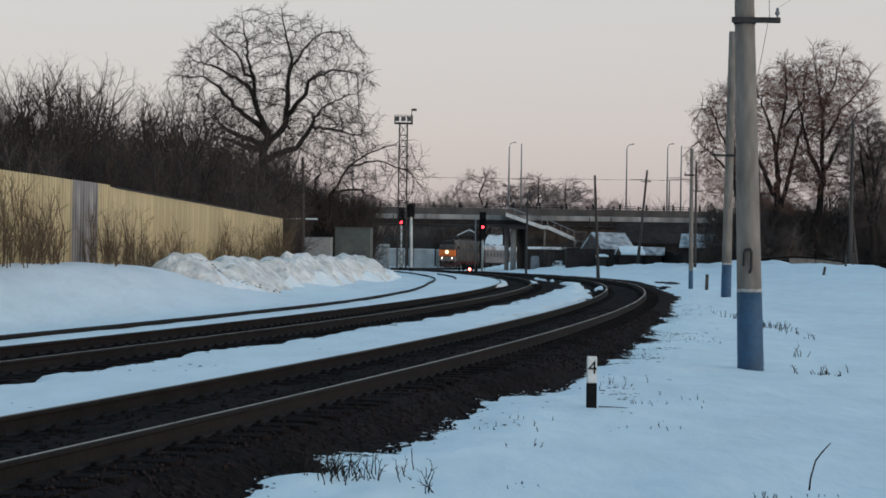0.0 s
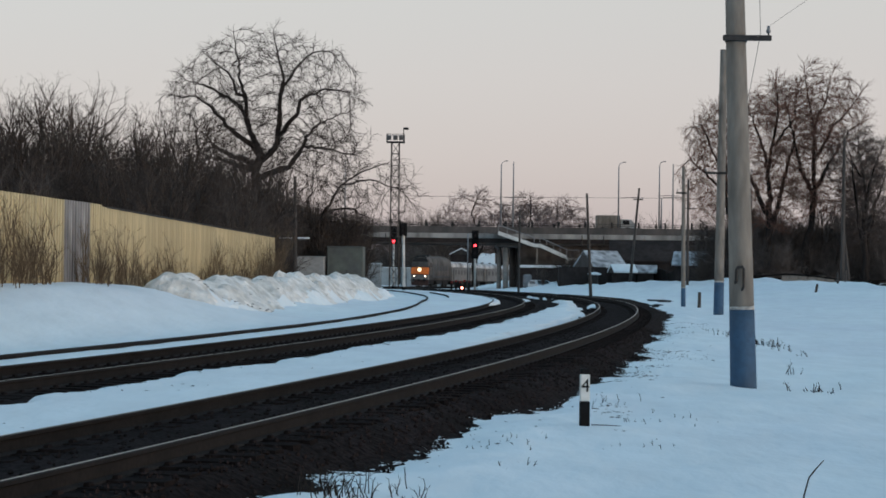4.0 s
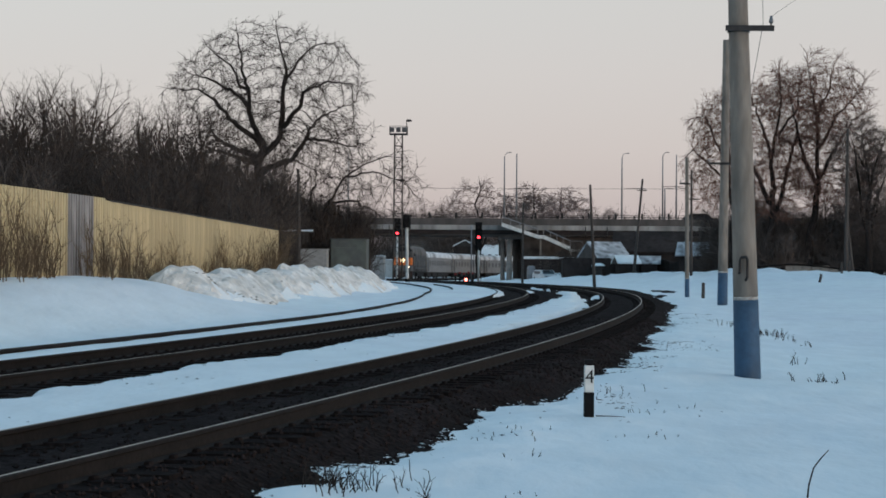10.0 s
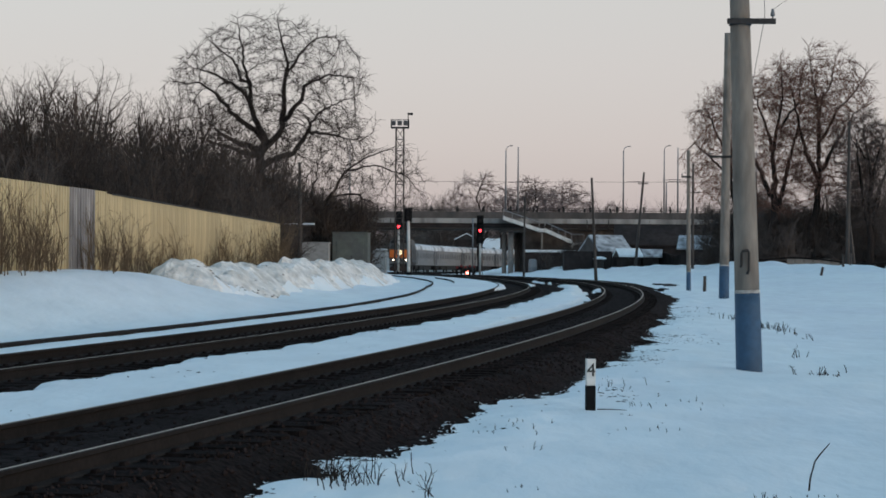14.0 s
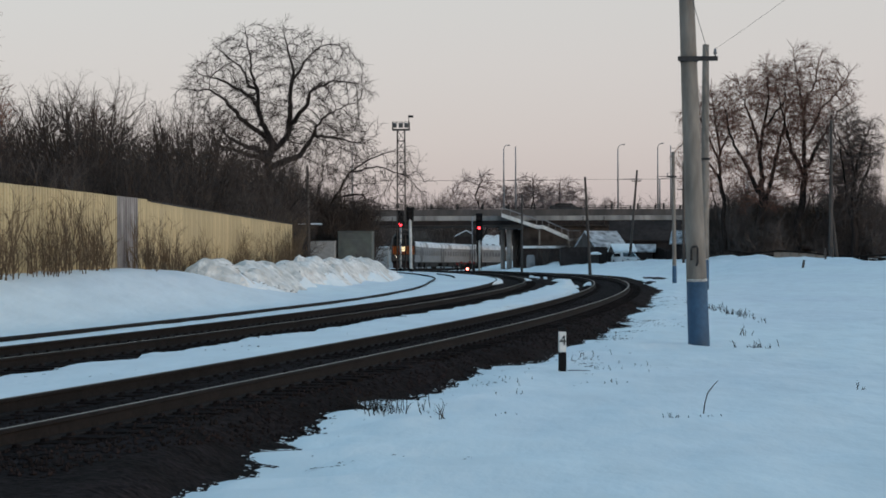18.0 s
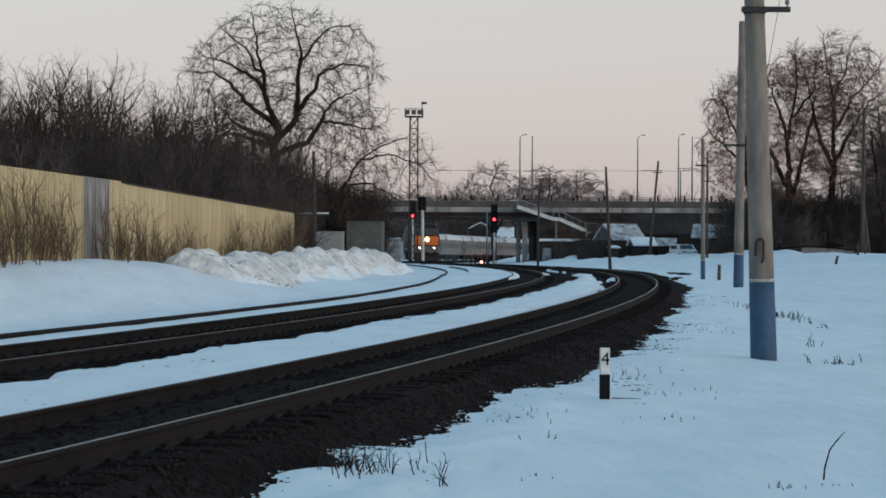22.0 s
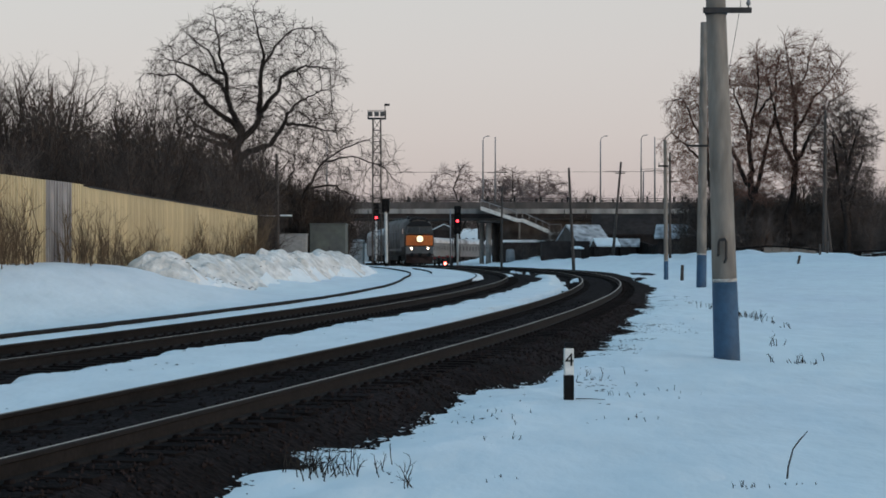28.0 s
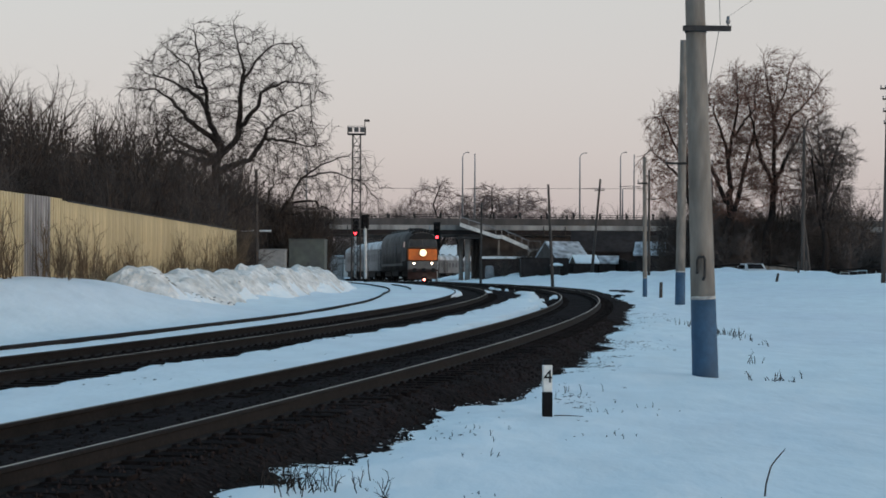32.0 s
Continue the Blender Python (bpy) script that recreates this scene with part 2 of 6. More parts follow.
M_FENCED = mat("old_dark_fence", (0.022, 0.019, 0.018), 0.95, vary=0.3, grain=4, stain=0.8, bump=0.01, rnd=0.4, stretch=(2, 2, 0.3), spec=0.1)


# ---- mesh helpers ----
def part(name, bm, material, parent=None, label="", smooth=False):
    me = bpy.data.meshes.new(name)
    if isinstance(bm, tuple):
        me.from_pydata(*bm)
    else:
        bmesh.ops.recalc_face_normals(bm, faces=bm.faces)
        bm.to_mesh(me)
        bm.free()
    for m in material if isinstance(material, (list, tuple)) else (material,):
        me.materials.append(m)
    if smooth:
        me.polygons.foreach_set("use_smooth", [True] * len(me.polygons))
    ob = new(name, me)
    if parent:
        ob.parent = parent
    if label:
        ob["label"] = label
    return ob


def thing(name, m, label, category, group="", kind=""):
    ob = new(name)
    ob.empty_display_size = 0.2
    ob.matrix_world = m
    return tagged(ob, label, category, group, kind)


def box(bm, x0, x1, y0, y1, z0, z1, bevel=0.0, taper=0.0):
    vs = [bm.verts.new((x, y, z)) for z, q in ((z0, 0), (z1, taper)) for x, y in ((x0 + q, y0 + q), (x1 - q, y0 + q), (x1 - q, y1 - q), (x0 + q, y1 - q))]
    fs = [bm.faces.new([vs[i] for i in f]) for f in ((3, 2, 1, 0), (4, 5, 6, 7), (0, 1, 5, 4), (1, 2, 6, 5), (2, 3, 7, 6), (3, 0, 4, 7))]
    if bevel:
        bmesh.ops.bevel(bm, geom=list({e for f in fs for e in f.edges}), offset=bevel, segments=1, affect="EDGES")
    return bm


def boxm(*a, **k):
    return box(bmesh.new(), *a, **k)


def tube(bm, pts, radii, sides=6, caps=True):
    """A tapered tube along a line of points."""
    rings = []
    pts = [Vector(p) for p in pts]
    for i, p in enumerate(pts):
        d = (pts[min(i + 1, len(pts) - 1)] - pts[max(i - 1, 0)]).normalized()
        a = d.orthogonal().normalized() if i == 0 else (u - d * u.dot(d)).normalized()
        u, v = a, d.cross(a)
        r = radii[i] if isinstance(radii, (list, tuple)) else radii
        rings.append([bm.verts.new(p + (u * math.cos(t) + v * math.sin(t)) * r) for t in (2 * math.pi * k / sides for k in range(sides))])
    for A, B in zip(rings, rings[1:]):
        for k in range(sides):
            bm.faces.new((A[k], A[(k + 1) % sides], B[(k + 1) % sides], B[k]))
    if caps:
        bm.faces.new(rings[0][::-1])
        bm.faces.new(rings[-1])
    return bm


def tubem(pts, radii, sides=6):
    return tube(bmesh.new(), pts, radii, sides)


def loft(bm, sections, closed=True):
    """Skin between equal rings of points."""
    rs = [[bm.verts.new(p) for p in s] for s in sections]
    n = len(rs[0])
    for A, B in zip(rs, rs[1:]):
        for k in range(n if closed else n - 1):
            bm.faces.new((A[k], A[(k + 1) % n], B[(k + 1) % n], B[k]))
    if closed:
        bm.faces.new(rs[0][::-1])
        bm.faces.new(rs[-1])
    return bm


def letters(text, size, material, parent, m, depth=0.004):
    cu = bpy.data.curves.new("writing", "FONT")
    cu.body, cu.size, cu.extrude, cu.align_x, cu.align_y = text, size, depth, "CENTER", "CENTER"
    tmp = bpy.data.objects.new("writing_curve", cu)
    scene.collection.objects.link(tmp)
    me = bpy.data.meshes.new_from_object(tmp.evaluated_get(bpy.context.evaluated_depsgraph_get()))
    bpy.data.objects.remove(tmp)
    me.name = "number"
    me.materials.clear()
    me.materials.append(material)
    ob = new("number", me)
    ob.parent, ob.matrix_basis = parent, m
    return ob


# value noise for large sheets
def _hash(ix, iy, seed):
    h = (ix * 374761393 + iy * 668265263 + seed * 974711) & 0x7FFFFFFF
    h = ((h ^ (h >> 13)) * 1274126177) & 0x7FFFFFFF
    return ((h ^ (h >> 16)) & 0xFFFF) / 65535.0


def vnoise(x, y, seed=0):
    """Smooth noise from -1 to 1 over arrays."""
    x, y = np.asarray(x, float), np.asarray(y, float)
    ix, iy = np.floor(x).astype(np.int64), np.floor(y).astype(np.int64)
    fx, fy = x - ix, y - iy
    fx, fy = fx * fx * (3 - 2 * fx), fy * fy * (3 - 2 * fy)
    a, b = _hash(ix, iy, seed), _hash(ix + 1, iy, seed)
    c, d = _hash(ix, iy + 1, seed), _hash(ix + 1, iy + 1, seed)
    return 2 * ((a * (1 - fx) + b * fx) * (1 - fy) + (c * (1 - fx) + d * fx) * fy) - 1


def fnoise(x, y, seed=0, octaves=3):
    return sum(vnoise(np.asarray(x) * 2**k, np.asarray(y) * 2**k, seed + k) / 2**k for k in range(octaves))


def smooth(a, b, x):
    t = np.clip((np.asarray(x, float) - a) / (b - a), 0, 1)
    return t * t * (3 - 2 * t)


# ---- the line: one long left-hand curve, then a turn to the right beyond the bridge ----
KS = [-60, 0, 25, 50, 75, 100, 130, 160, 190, 220, 250, 280, 310, 345, 380, 400, 620]
KV = [1.7, 1.67, 2.04, 1.92, 2.62, 3.94, 2.46, 0.27, 0.43, -0.95, -4.53, -3.18, -3.18, -3.15, -3.0, -1.0, 0.0]
TS = np.arange(-60, 620.01, 0.25)
_k = np.interp(TS, KS, KV) / 1000
_th = np.concatenate([[0], np.cumsum((_k[1:] + _k[:-1]) / 2 * 0.25)])
_i0 = int(np.argmin(abs(TS)))
_th += -0.238 - _th[_i0]
TDX, TDY = -np.sin(_th), np.cos(_th)
TX = np.concatenate([[0], np.cumsum((TDX[1:] + TDX[:-1]) / 2 * 0.25)])
TY = np.concatenate([[0], np.cumsum((TDY[1:] + TDY[:-1]) / 2 * 0.25)])
TX += -5.868 - TX[_i0]
TX += 0.38 * np.exp(-(((TS - 254) / 20) ** 2))
TY += 5.0 - TY[_i0]
TZ = np.interp(TS, [-60, 0, 40, 90, 130, 170, 200, 440, 620], [-0.1, 0, 0.101, 0.236, 0.262, 0.21, 0.05, -0.853, -1.2])
TZ = np.convolve(np.pad(TZ, 40, mode="edge"), np.ones(81) / 81, "valid")


def line(s, o=0.0, z=0.0):
    """Place on the line: s metres along it, o metres to its right, z over the rail."""
    x, y, dx, dy, zz = (np.interp(s, TS, q) for q in (TX, TY, TDX, TDY, TZ))
    return x + o * dy, y - o * dx, zz + z


def nearest(x, y):
    """s and o of a place."""
    i = int(np.argmin((TX - x) ** 2 + (TY - y) ** 2))
    return TS[i], (x - TX[i]) * TDY[i] - (y - TY[i]) * TDX[i]


SIDING = ([-60, 30, 50, 66, 86, 103, 125, 150, 200, 260], [-6.3, -6.95, -7.15, -7.85, -9.1, -9.5, -9.9, -9.7, -9.8, -10.5])


def ledge(s):
    """How far the snow reaches over the gravel in tongues along the near edge."""
    return 0.27 * np.exp(-(((s - 20.0) / 1.3) ** 2)) + 0.08 * np.exp(-(((s - 14.0) / 1.1) ** 2)) - 0.15 * np.exp(-(((s - 24.0) / 1.6) ** 2))


def edge_line(s):
    """Offset from the outer track's axis at which the near snow begins."""
    return 1.68 + 1.8 * np.clip((9 - s) / 8, 0, 1.6) + 0.34 * smooth(8, 34, s) - 0.5 * smooth(22, 42, s) * (1 - smooth(66, 84, s)) + 1.2 * smooth(92, 118, s) - ledge(s)


def snow_height(s, o, x, y):
    """Height of the snow over the rail level."""
    fine = fnoise(x * 1.6, y * 0.9, 3) * 0.045 + vnoise(x * 0.35, y * 0.25, 9) * 0.07
    rag = sum(vnoise(x * 0.5 * 2.1**k, y * 0.8 * 2.1**k, 21 + k) * 0.66**k for k in range(5))
    e = o - edge_line(s) + (0.46 - 0.2 * smooth(18, 34, s)) * rag
    thin = fnoise(x * 0.7, y * 0.7, 45, 4)
    right = -0.70 + (0.225 + 0.1 * smooth(45, 75, s)) * smooth(-0.4, 0.1, e) + fine * 0.6 + 0.05 * thin * smooth(3.0, 1.0, e) + 0.10 * smooth(0.05, 1.2, e)
    right = right + smooth(4, 22, o) * smooth(45, 125, s) * 0.78 + smooth(6, 30, o) * smooth(10, 60, s) * 0.25
    drift = smooth(95, 150, s) * smooth(9, 16, o) * (0.40 * vnoise(x * 0.16, y * 0.05, 5) + 0.28 * vnoise(x * 0.45, y * 0.1, 6) + 0.24 * fnoise(x * 0.8, y * 0.16, 7, 3) + 0.2)
    right = right + drift
    patchy = smooth(62, 95, s) * 0.2 * fnoise(x * 0.8, y * 0.35, 31, 3)
    e2 = o + 0.22 * rag
    cut = -0.45 * smooth(26, 46, s) - 0.7 * smooth(66, 76, s)
    thinning = 0.5 * smooth(72, 92, s)
    streak = vnoise(x * 1.3, y * 0.12, 66) + 0.6 * vnoise(x * 3.1, y * 0.3, 67)
    mid = np.where(o > -2.0, -0.035 - 0.4 * smooth(-0.9, -0.76, o - cut + (0.2 * smooth(28, 42, s) + 0.15 * smooth(60, 70, s)) * rag), -0.035 - 0.45 * smooth(-2.75, -3.3, e2 - thinning)) + fine * 0.25
    mid = mid - 0.22 * smooth(98, 106, s) * smooth(0.5, 0.1, streak) - 0.25 * smooth(128, 150, s) * (1 - smooth(170, 200, s))
    mid = np.where((o > -2.0) & (o < -0.9), np.maximum(mid, -0.30 + 0.28 * smooth(0.65, 0.95, streak) * smooth(76, 80, s) * (1 - smooth(92, 98, s))), mid)
    bed = -0.5 + 0.40 * smooth(0.0, 0.5, streak) * smooth(-4.3, -4.0, o) * (1 - smooth(-3.7, -3.5, o)) * smooth(94, 99, s) * (1 - smooth(120, 130, s))
    mid = np.where((o < -3.5) & (o > -5.85), bed, mid)
    mid = np.maximum(mid, -0.52 + 0.34 * smooth(-3.62, -3.5, o) * (1 - smooth(-3.42, -3.3, o)) * smooth(0.0, 0.4, vnoise(x * 0.4, y * 0.16, 68) + 0.4 * rag) * smooth(34, 44, s) * (1 - smooth(76, 84, s)))
    side = np.interp(s, *SIDING)
    foot = np.minimum(side - 1.0, -8.0)
    rise = smooth(0, -4.6, o - foot)
    top = np.interp(s, [-60, 20, 42, 47, 57, 120, 160, 200], [0.9, 0.95, 1.05, 1.0, 0.2, 0.2, 0.2, 0.2])
    left = -0.03 + rise * top - 0.45 * smooth(-6.05, -5.86, o - 0.45 * smooth(80, 95, s)) + fine * (0.15 + 0.7 * rise) + 0.2 * rise * vnoise(x * 0.22, y * 0.1, 12)
    h = np.where(o > 0.5, right, np.where(o > -4.4 - smooth(80, 95, s), mid, left))
    return np.where((o > -0.76) & (o < 1.0), -0.66, h)


def ground_at(x, y):
    s, o = nearest(x, y)
    z = np.interp(s, TS, TZ)
    return float(z + snow_height(np.array([s]), np.array([o]), np.array([x]), np.array([y]))[0])


# ---- ground ----
def sheet(rows, cols, height):
    S, O = np.meshgrid(rows, cols, indexing="ij")
    X, Y, Z = line(S, O)
    Z = Z + height(S, O, X, Y)
    n, m = S.shape
    idx = np.arange(n * m).reshape(n, m)
    f = np.stack([idx[:-1, :-1], idx[:-1, 1:], idx[1:, 1:], idx[1:, :-1]], -1).reshape(-1, 4)
    return np.stack([X, Y, Z], -1).reshape(-1, 3), f, idx


def spread(*pieces):
    return np.unique(np.round(np.concatenate([np.arange(a, b, d) for a, b, d in pieces]), 3))


rows = spread((-50, 0, 1.0), (0, 50, 0.16), (50, 130, 0.4), (130, 300, 2.0), (300, 600, 8.0))
cols = spread((-90, -40, 6), (-40, -16, 1.5), (-16, -6.2, 0.35), (-6.2, -5.7, 0.09), (-5.7, -3.6, 0.14), (-3.6, -2.4, 0.1), (-2.4, -1.0, 0.14),
              (-1.0, -0.68, 0.06), (-0.68, 0.9, 0.6), (0.9, 3.2, 0.09), (3.2, 8, 0.25), (8, 24, 0.8), (24, 50, 3), (50, 110, 6))
gv, gf, gidx = sheet(rows, cols, snow_height)
rim = np.concatenate([gidx[0, :], gidx[1:, -1], gidx[-1, -2::-1], gidx[-2:0:-1, 0]])
verts, faces = gv.tolist(), gf.tolist()
prev = rim
for grow in (1.6, 4.0, 16.0):
    ring = []
    for i in rim:
        x, y, z = gv[i]
        cx, cy = 5.0, 190.0
        ring.append(len(verts))
        verts.append((cx + (x - cx) * grow, cy + (y - cy) * grow, float(z) if grow < 2 else 0.2))
    for k in range(len(rim)):
        j = (k + 1) % len(rim)
        faces.append((int(prev[k]), int(prev[j]), ring[j], ring[k]))
    prev = ring
ground = tagged(part("ground", (verts, [], faces), M_SNOW, smooth=True), "wide snow-covered ground along the railway at dusk", "snow", kind="structure")


# ---- tracks ----
def ballast_height(c, right0, left, grow=False):
    def h(s, o, x, y):
        q = o - c
        right = right0 + (0.45 * smooth(8, 34, s) - ledge(s) if grow else 0.0)
        wide = smooth(64, 74, s) if grow else 0.0
        far_ = smooth(92, 118, s) * (1 - smooth(190, 215, s)) if grow else 0.0
        right = right - (0.4 * smooth(22, 42, s) * (1 - smooth(66, 84, s)) if grow else 0.0) + 1.3 * far_ + (1.8 * np.clip((9 - s) / 8, 0, 1.6) if grow else 0.0)
        left_ = left + 1.6 * wide
        z = -0.175 - 0.006 * (1 - smooth(1.28, 1.45, abs(q))) + 0.09 * far_ * smooth(1.0, 1.4, q) - ((0.265 - 0.1 * smooth(45, 75, s)) * smooth(right, right + 0.7, q) + 0.10 * smooth(right + 0.6, right + 1.4, q) + 0.4 * smooth(right + 1.7, right + 2.2, q) if grow else 0.6 * smooth(right, right + 1.6, q)) - 0.5 * smooth(left_, left_ + 0.8, -q)
        return z + 0.018 * fnoise(x * 2.5, y * 2.5, 41, 3)
    return h


def ballast(name, c, right, left, cols_, label):
    r = spread((-45, 0, 1.0), (0, 45, 0.2), (45, 130, 0.5), (130, 590, 3.0))
    v, f, _ = sheet(r, cols_ + c, ballast_height(c, right, left, c == 0.0))
    return tagged(part(name, (v.tolist(), [], f.tolist()), M_BALLAST, smooth=True), label, "ballast", kind="structure")


ballast("ballast_bed_1", 0.0, 1.22, 1.5, spread((-4.0, -1.6, 0.2), (-1.6, 1.6, 0.2), (1.6, 7.4, 0.14)), "dark oily gravel bed of the outer track")
ballast("ballast_bed_2", -5.1, 1.3, 0.8, spread((-1.5, 1.6, 0.25), (1.6, 3.4, 0.2)), "dark oily gravel bed of the inner track")

RAIL = [(-0.075, -0.18), (0.075, -0.18), (0.07, -0.165), (0.012, -0.145), (0.012, -0.05), (0.036, -0.038), (0.036, -0.008), (0.018, 0.0), (-0.018, 0.0), (-0.036, -0.008), (-0.036, -0.038), (-0.012, -0.05), (-0.012, -0.145), (-0.07, -0.165)]


def rail(offset, s0, s1, parent, top=None, sink=0.0):
    ss = spread((s0, min(s1, 60), 0.5), (max(s0, min(s1, 60)), min(s1, 160), 1.0), (min(s1, 160), s1, 3.0))
    n = len(RAIL)
    vs = []
    for s in ss:
        o = offset(s) if callable(offset) else offset
        for a, b in RAIL:
            vs.append(tuple(float(q) for q in line(s, o + a, b - sink)))
    fs, mi = [], []
    for i in range(len(ss) - 1):
        for k in range(n):
            a, b = i * n + k, i * n + (k + 1) % n
            fs.append((a, b, b + n, a + n))
            mi.append(1 if k == 7 else 0)
    fs += [tuple(range(n))[::-1], tuple(range((len(ss) - 1) * n, len(ss) * n))]
    ob = part("rail", (vs, [], fs), [M_RAILSIDE, top or M_RAILTOP], parent)
    ob.data.polygons.foreach_set("material_index", mi + [0, 0])
    return ob


track_1 = thing("railway_track", pose(0, 0, 0), "outer railway track with worn shiny rails on dark gravel", "railway track", kind="structure")
rail(0.79, -40, 590, track_1)
rail(-0.79, -40, 590, track_1)
track_2 = thing("railway_track", pose(0, 0, 0), "inner railway track between snow strips", "railway track", kind="structure")
rail(-5.1 + 0.79, -40, 590, track_2)
rail(-5.1 - 0.79, -40, 590, track_2, M_RAILDULL)
track_3 = thing("siding_track", pose(0, 0, 0), "little-used siding track almost buried in snow", "railway track", kind="structure")
rail(lambda s: float(np.interp(s, *SIDING)), -40, 260, track_3, M_RAILSIDE, -0.055)
rail(lambda s: -8.3 + 0.004 * (s - 104), 104, 133, track_3, M_RAILSIDE, -0.05)


def sleeper_mesh():
    bm = bmesh.new()
    for x0, x1, z in ((-1.35, -0.45, 0.0), (-0.45, 0.45, -0.03), (0.45, 1.35, 0.0)):
        box(bm, x0, x1, -0.14, 0.14, -0.22, z, 0.0, 0.015)
    for x in (-0.79, 0.79):
        for q in (-0.11, 0.11):
            box(bm, x + q - 0.03, x + q + 0.03, -0.05, 0.05, -0.01, 0.03, 0.0, 0.01)
    me = bpy.data.meshes.new("sleeper")
    bmesh.ops.recalc_face_normals(bm, faces=bm.faces)
    bm.to_mesh(me)
    bm.free()
    me.materials.append(M_SLEEPER)
    return me


SLEEPER = sleeper_mesh()


def sleepers(parent, c, s0, s1, step):
    for s in np.arange(s0, s1, step):
        x, y, z = line(s, c, -0.165)
        a = math.atan2(-float(np.interp(s, TS, TDX)), float(np.interp(s, TS, TDY)))
        ob = new("sleeper", SLEEPER)
        ob.parent = parent
        ob.matrix_basis = Matrix.Translation((x, y, z)) @ Matrix.Rotation(a, 4, "Z")


# ---- concrete poles along the line ----
def concrete_pole(x, y, top, d0, d1, lean, blue, arm_z, arm, label, sides=24):
    z = ground_at(x, y)
    t = thing("concrete_pole", pose(x, y, z - 0.02), label, "utility pole", "poles along the track")
    h = top - z

    def at(q):
        return (lean * q / h, 0, q), (d0 + (d1 - d0) * q / h) / 2
    def run(a, b, extra=0.0, n=5):
        qs = [a + (b - a) * i / n for i in range(n + 1)]
        return tubem([at(q)[0] for q in qs], [at(q)[1] + extra for q in qs], sides)
    part("shaft", run(blue, h, 0, 12), M_CONC, t, smooth=True)
    part("painted_foot", run(-0.4, blue, 0.002), M_BLUE, t, "blue-painted foot of the pole", True)
    part("painted_ring", run(blue - 0.01, blue + 0.045, 0.004, 1), M_RING, t, "pale chipped ring above the blue paint", True)
    if arm_z:
        q = arm_z - z
        (ax, _, _), r = at(q)
        bm = boxm(ax + arm[0], ax + arm[1], -r - 0.07, -r - 0.01, q - 0.045, q + 0.045, 0.006)
        cross = part("crossarm", bm, M_STEEL, t, "dark steel crossarm")
        part("clamp", tubem([(ax, 0, q - 0.05), (ax, 0, q + 0.05)], r + 0.018, sides), M_STEEL, t, smooth=True)
        ix = ax + (arm[1] - 0.05 if abs(arm[1]) > abs(arm[0]) else arm[0] + 0.05)
        part("pin", tubem([(ix, -r - 0.04, q + 0.04), (ix, -r - 0.04, q + 0.1)], 0.011), M_STEEL, cross)
        part("insulator", tubem([(ix, -r - 0.04, q + 0.08), (ix, -r - 0.04, q + 0.12), (ix, -r - 0.04, q + 0.14), (ix, -r - 0.04, q + 0.2)], [0.03, 0.042, 0.03, 0.022], 10), M_GALV, cross, "small grey insulator", True)
    return t, at


pole_1, at_1 = concrete_pole(4.66, 31.5, 11.2, 0.43, 0.225, -0.36, 1.29, 5.42, (-0.24, 0.55), "thick tapered concrete pole with a blue foot in snow")
bm = bmesh.new()
tube(bm, [(-0.17, -0.16, 1.72), (-0.17, -0.22, 1.74), (-0.17, -0.24, 1.93), (-0.15, -0.24, 1.97), (-0.07, -0.25, 1.98), (-0.05, -0.25, 1.94), (-0.05, -0.25, 1.66), (-0.07, -0.2, 1.6)], 0.024, 6)
part("bracket", bm, M_STEEL, pole_1, "bent rusty cable bracket")
pole_2, at_2 = concrete_pole(11.17, 83.0, 11.4, 0.44, 0.30, 0.12, 1.42, 6.05, (-0.75, 0.2), "concrete pole with a blue foot and a dark crossarm")
pole_3, at_3 = concrete_pole(11.8, 101.5, 7.4, 0.24, 0.18, -0.05, 1.0, 6.0, (-0.4, 0.15), "slim concrete pole with a blue foot", 14)


def wood_pole(x, y, h, r, lean, label, arms=(), group="wooden poles"):
    z = ground_at(x, y)
    t = thing("wooden_pole", pose(x, y, z - 0.05), label, "utility pole", group)
    part("shaft", tubem([(lean * q, 0.02 * math.sin(q * 9), h * q) for q in (0, 0.2, 0.4, 0.6, 0.8, 1)], [r * (1 - 0.35 * q) for q in (0, 0.2, 0.4, 0.6, 0.8, 1)], 8), M_WOODPOLE, t, smooth=True)
    for q, w in arms:
        a = part("crossarm", boxm(lean * q / h - w, lean * q / h + w, -r - 0.08, -r + 0.02, q - 0.05, q + 0.05, 0.01), M_WOODPOLE, t)
        for k in (-0.9, -0.4, 0.4, 0.9):
            part("insulator", tubem([(lean * q / h + k * w, -r - 0.03, q + 0.05), (lean * q / h + k * w, -r - 0.03, q + 0.14), (lean * q / h + k * w, -r - 0.03, q + 0.2)], [0.02, 0.045, 0.03], 7), M_GALV, a)
    return t


wood_pole(9.85, 144.5, 7.9, 0.13, -0.38, "weathered wooden pole leaning over the snow")
wood_pole(17.7, 200.0, 9.8, 0.16, 0.85, "dark wooden pole leaning towards the road", ((8.6, 0.5),))
wood_pole(20.1, 170.0, 9.4, 0.13, 0.0, "straight dark wooden pole", ((6.8, 0.6),))
wood_pole(5.8, 190.0, 8.1, 0.12, 0.05, "pale thin pole beside the stairs")
wood_pole(29.8, 150.0, 11.4, 0.17, 0.1, "tall black wooden pole by the garden fence")
wood_pole(30.4, 150.4, 4.5, 0.15, -0.5, "short prop pole against the tall one")
wood_pole(26.5, 110.0, 11.6, 0.15, 0.25, "tall wooden pole with short crossarms", ((11.2, 0.5), (10.6, 0.35), (9.9, 0.3), (9.2, 0.25)))
thick_pole = wood_pole(-11.0, 128.0, 7.6, 0.15, -0.1, "dark wooden pole in front of the thicket with a snowy beam")
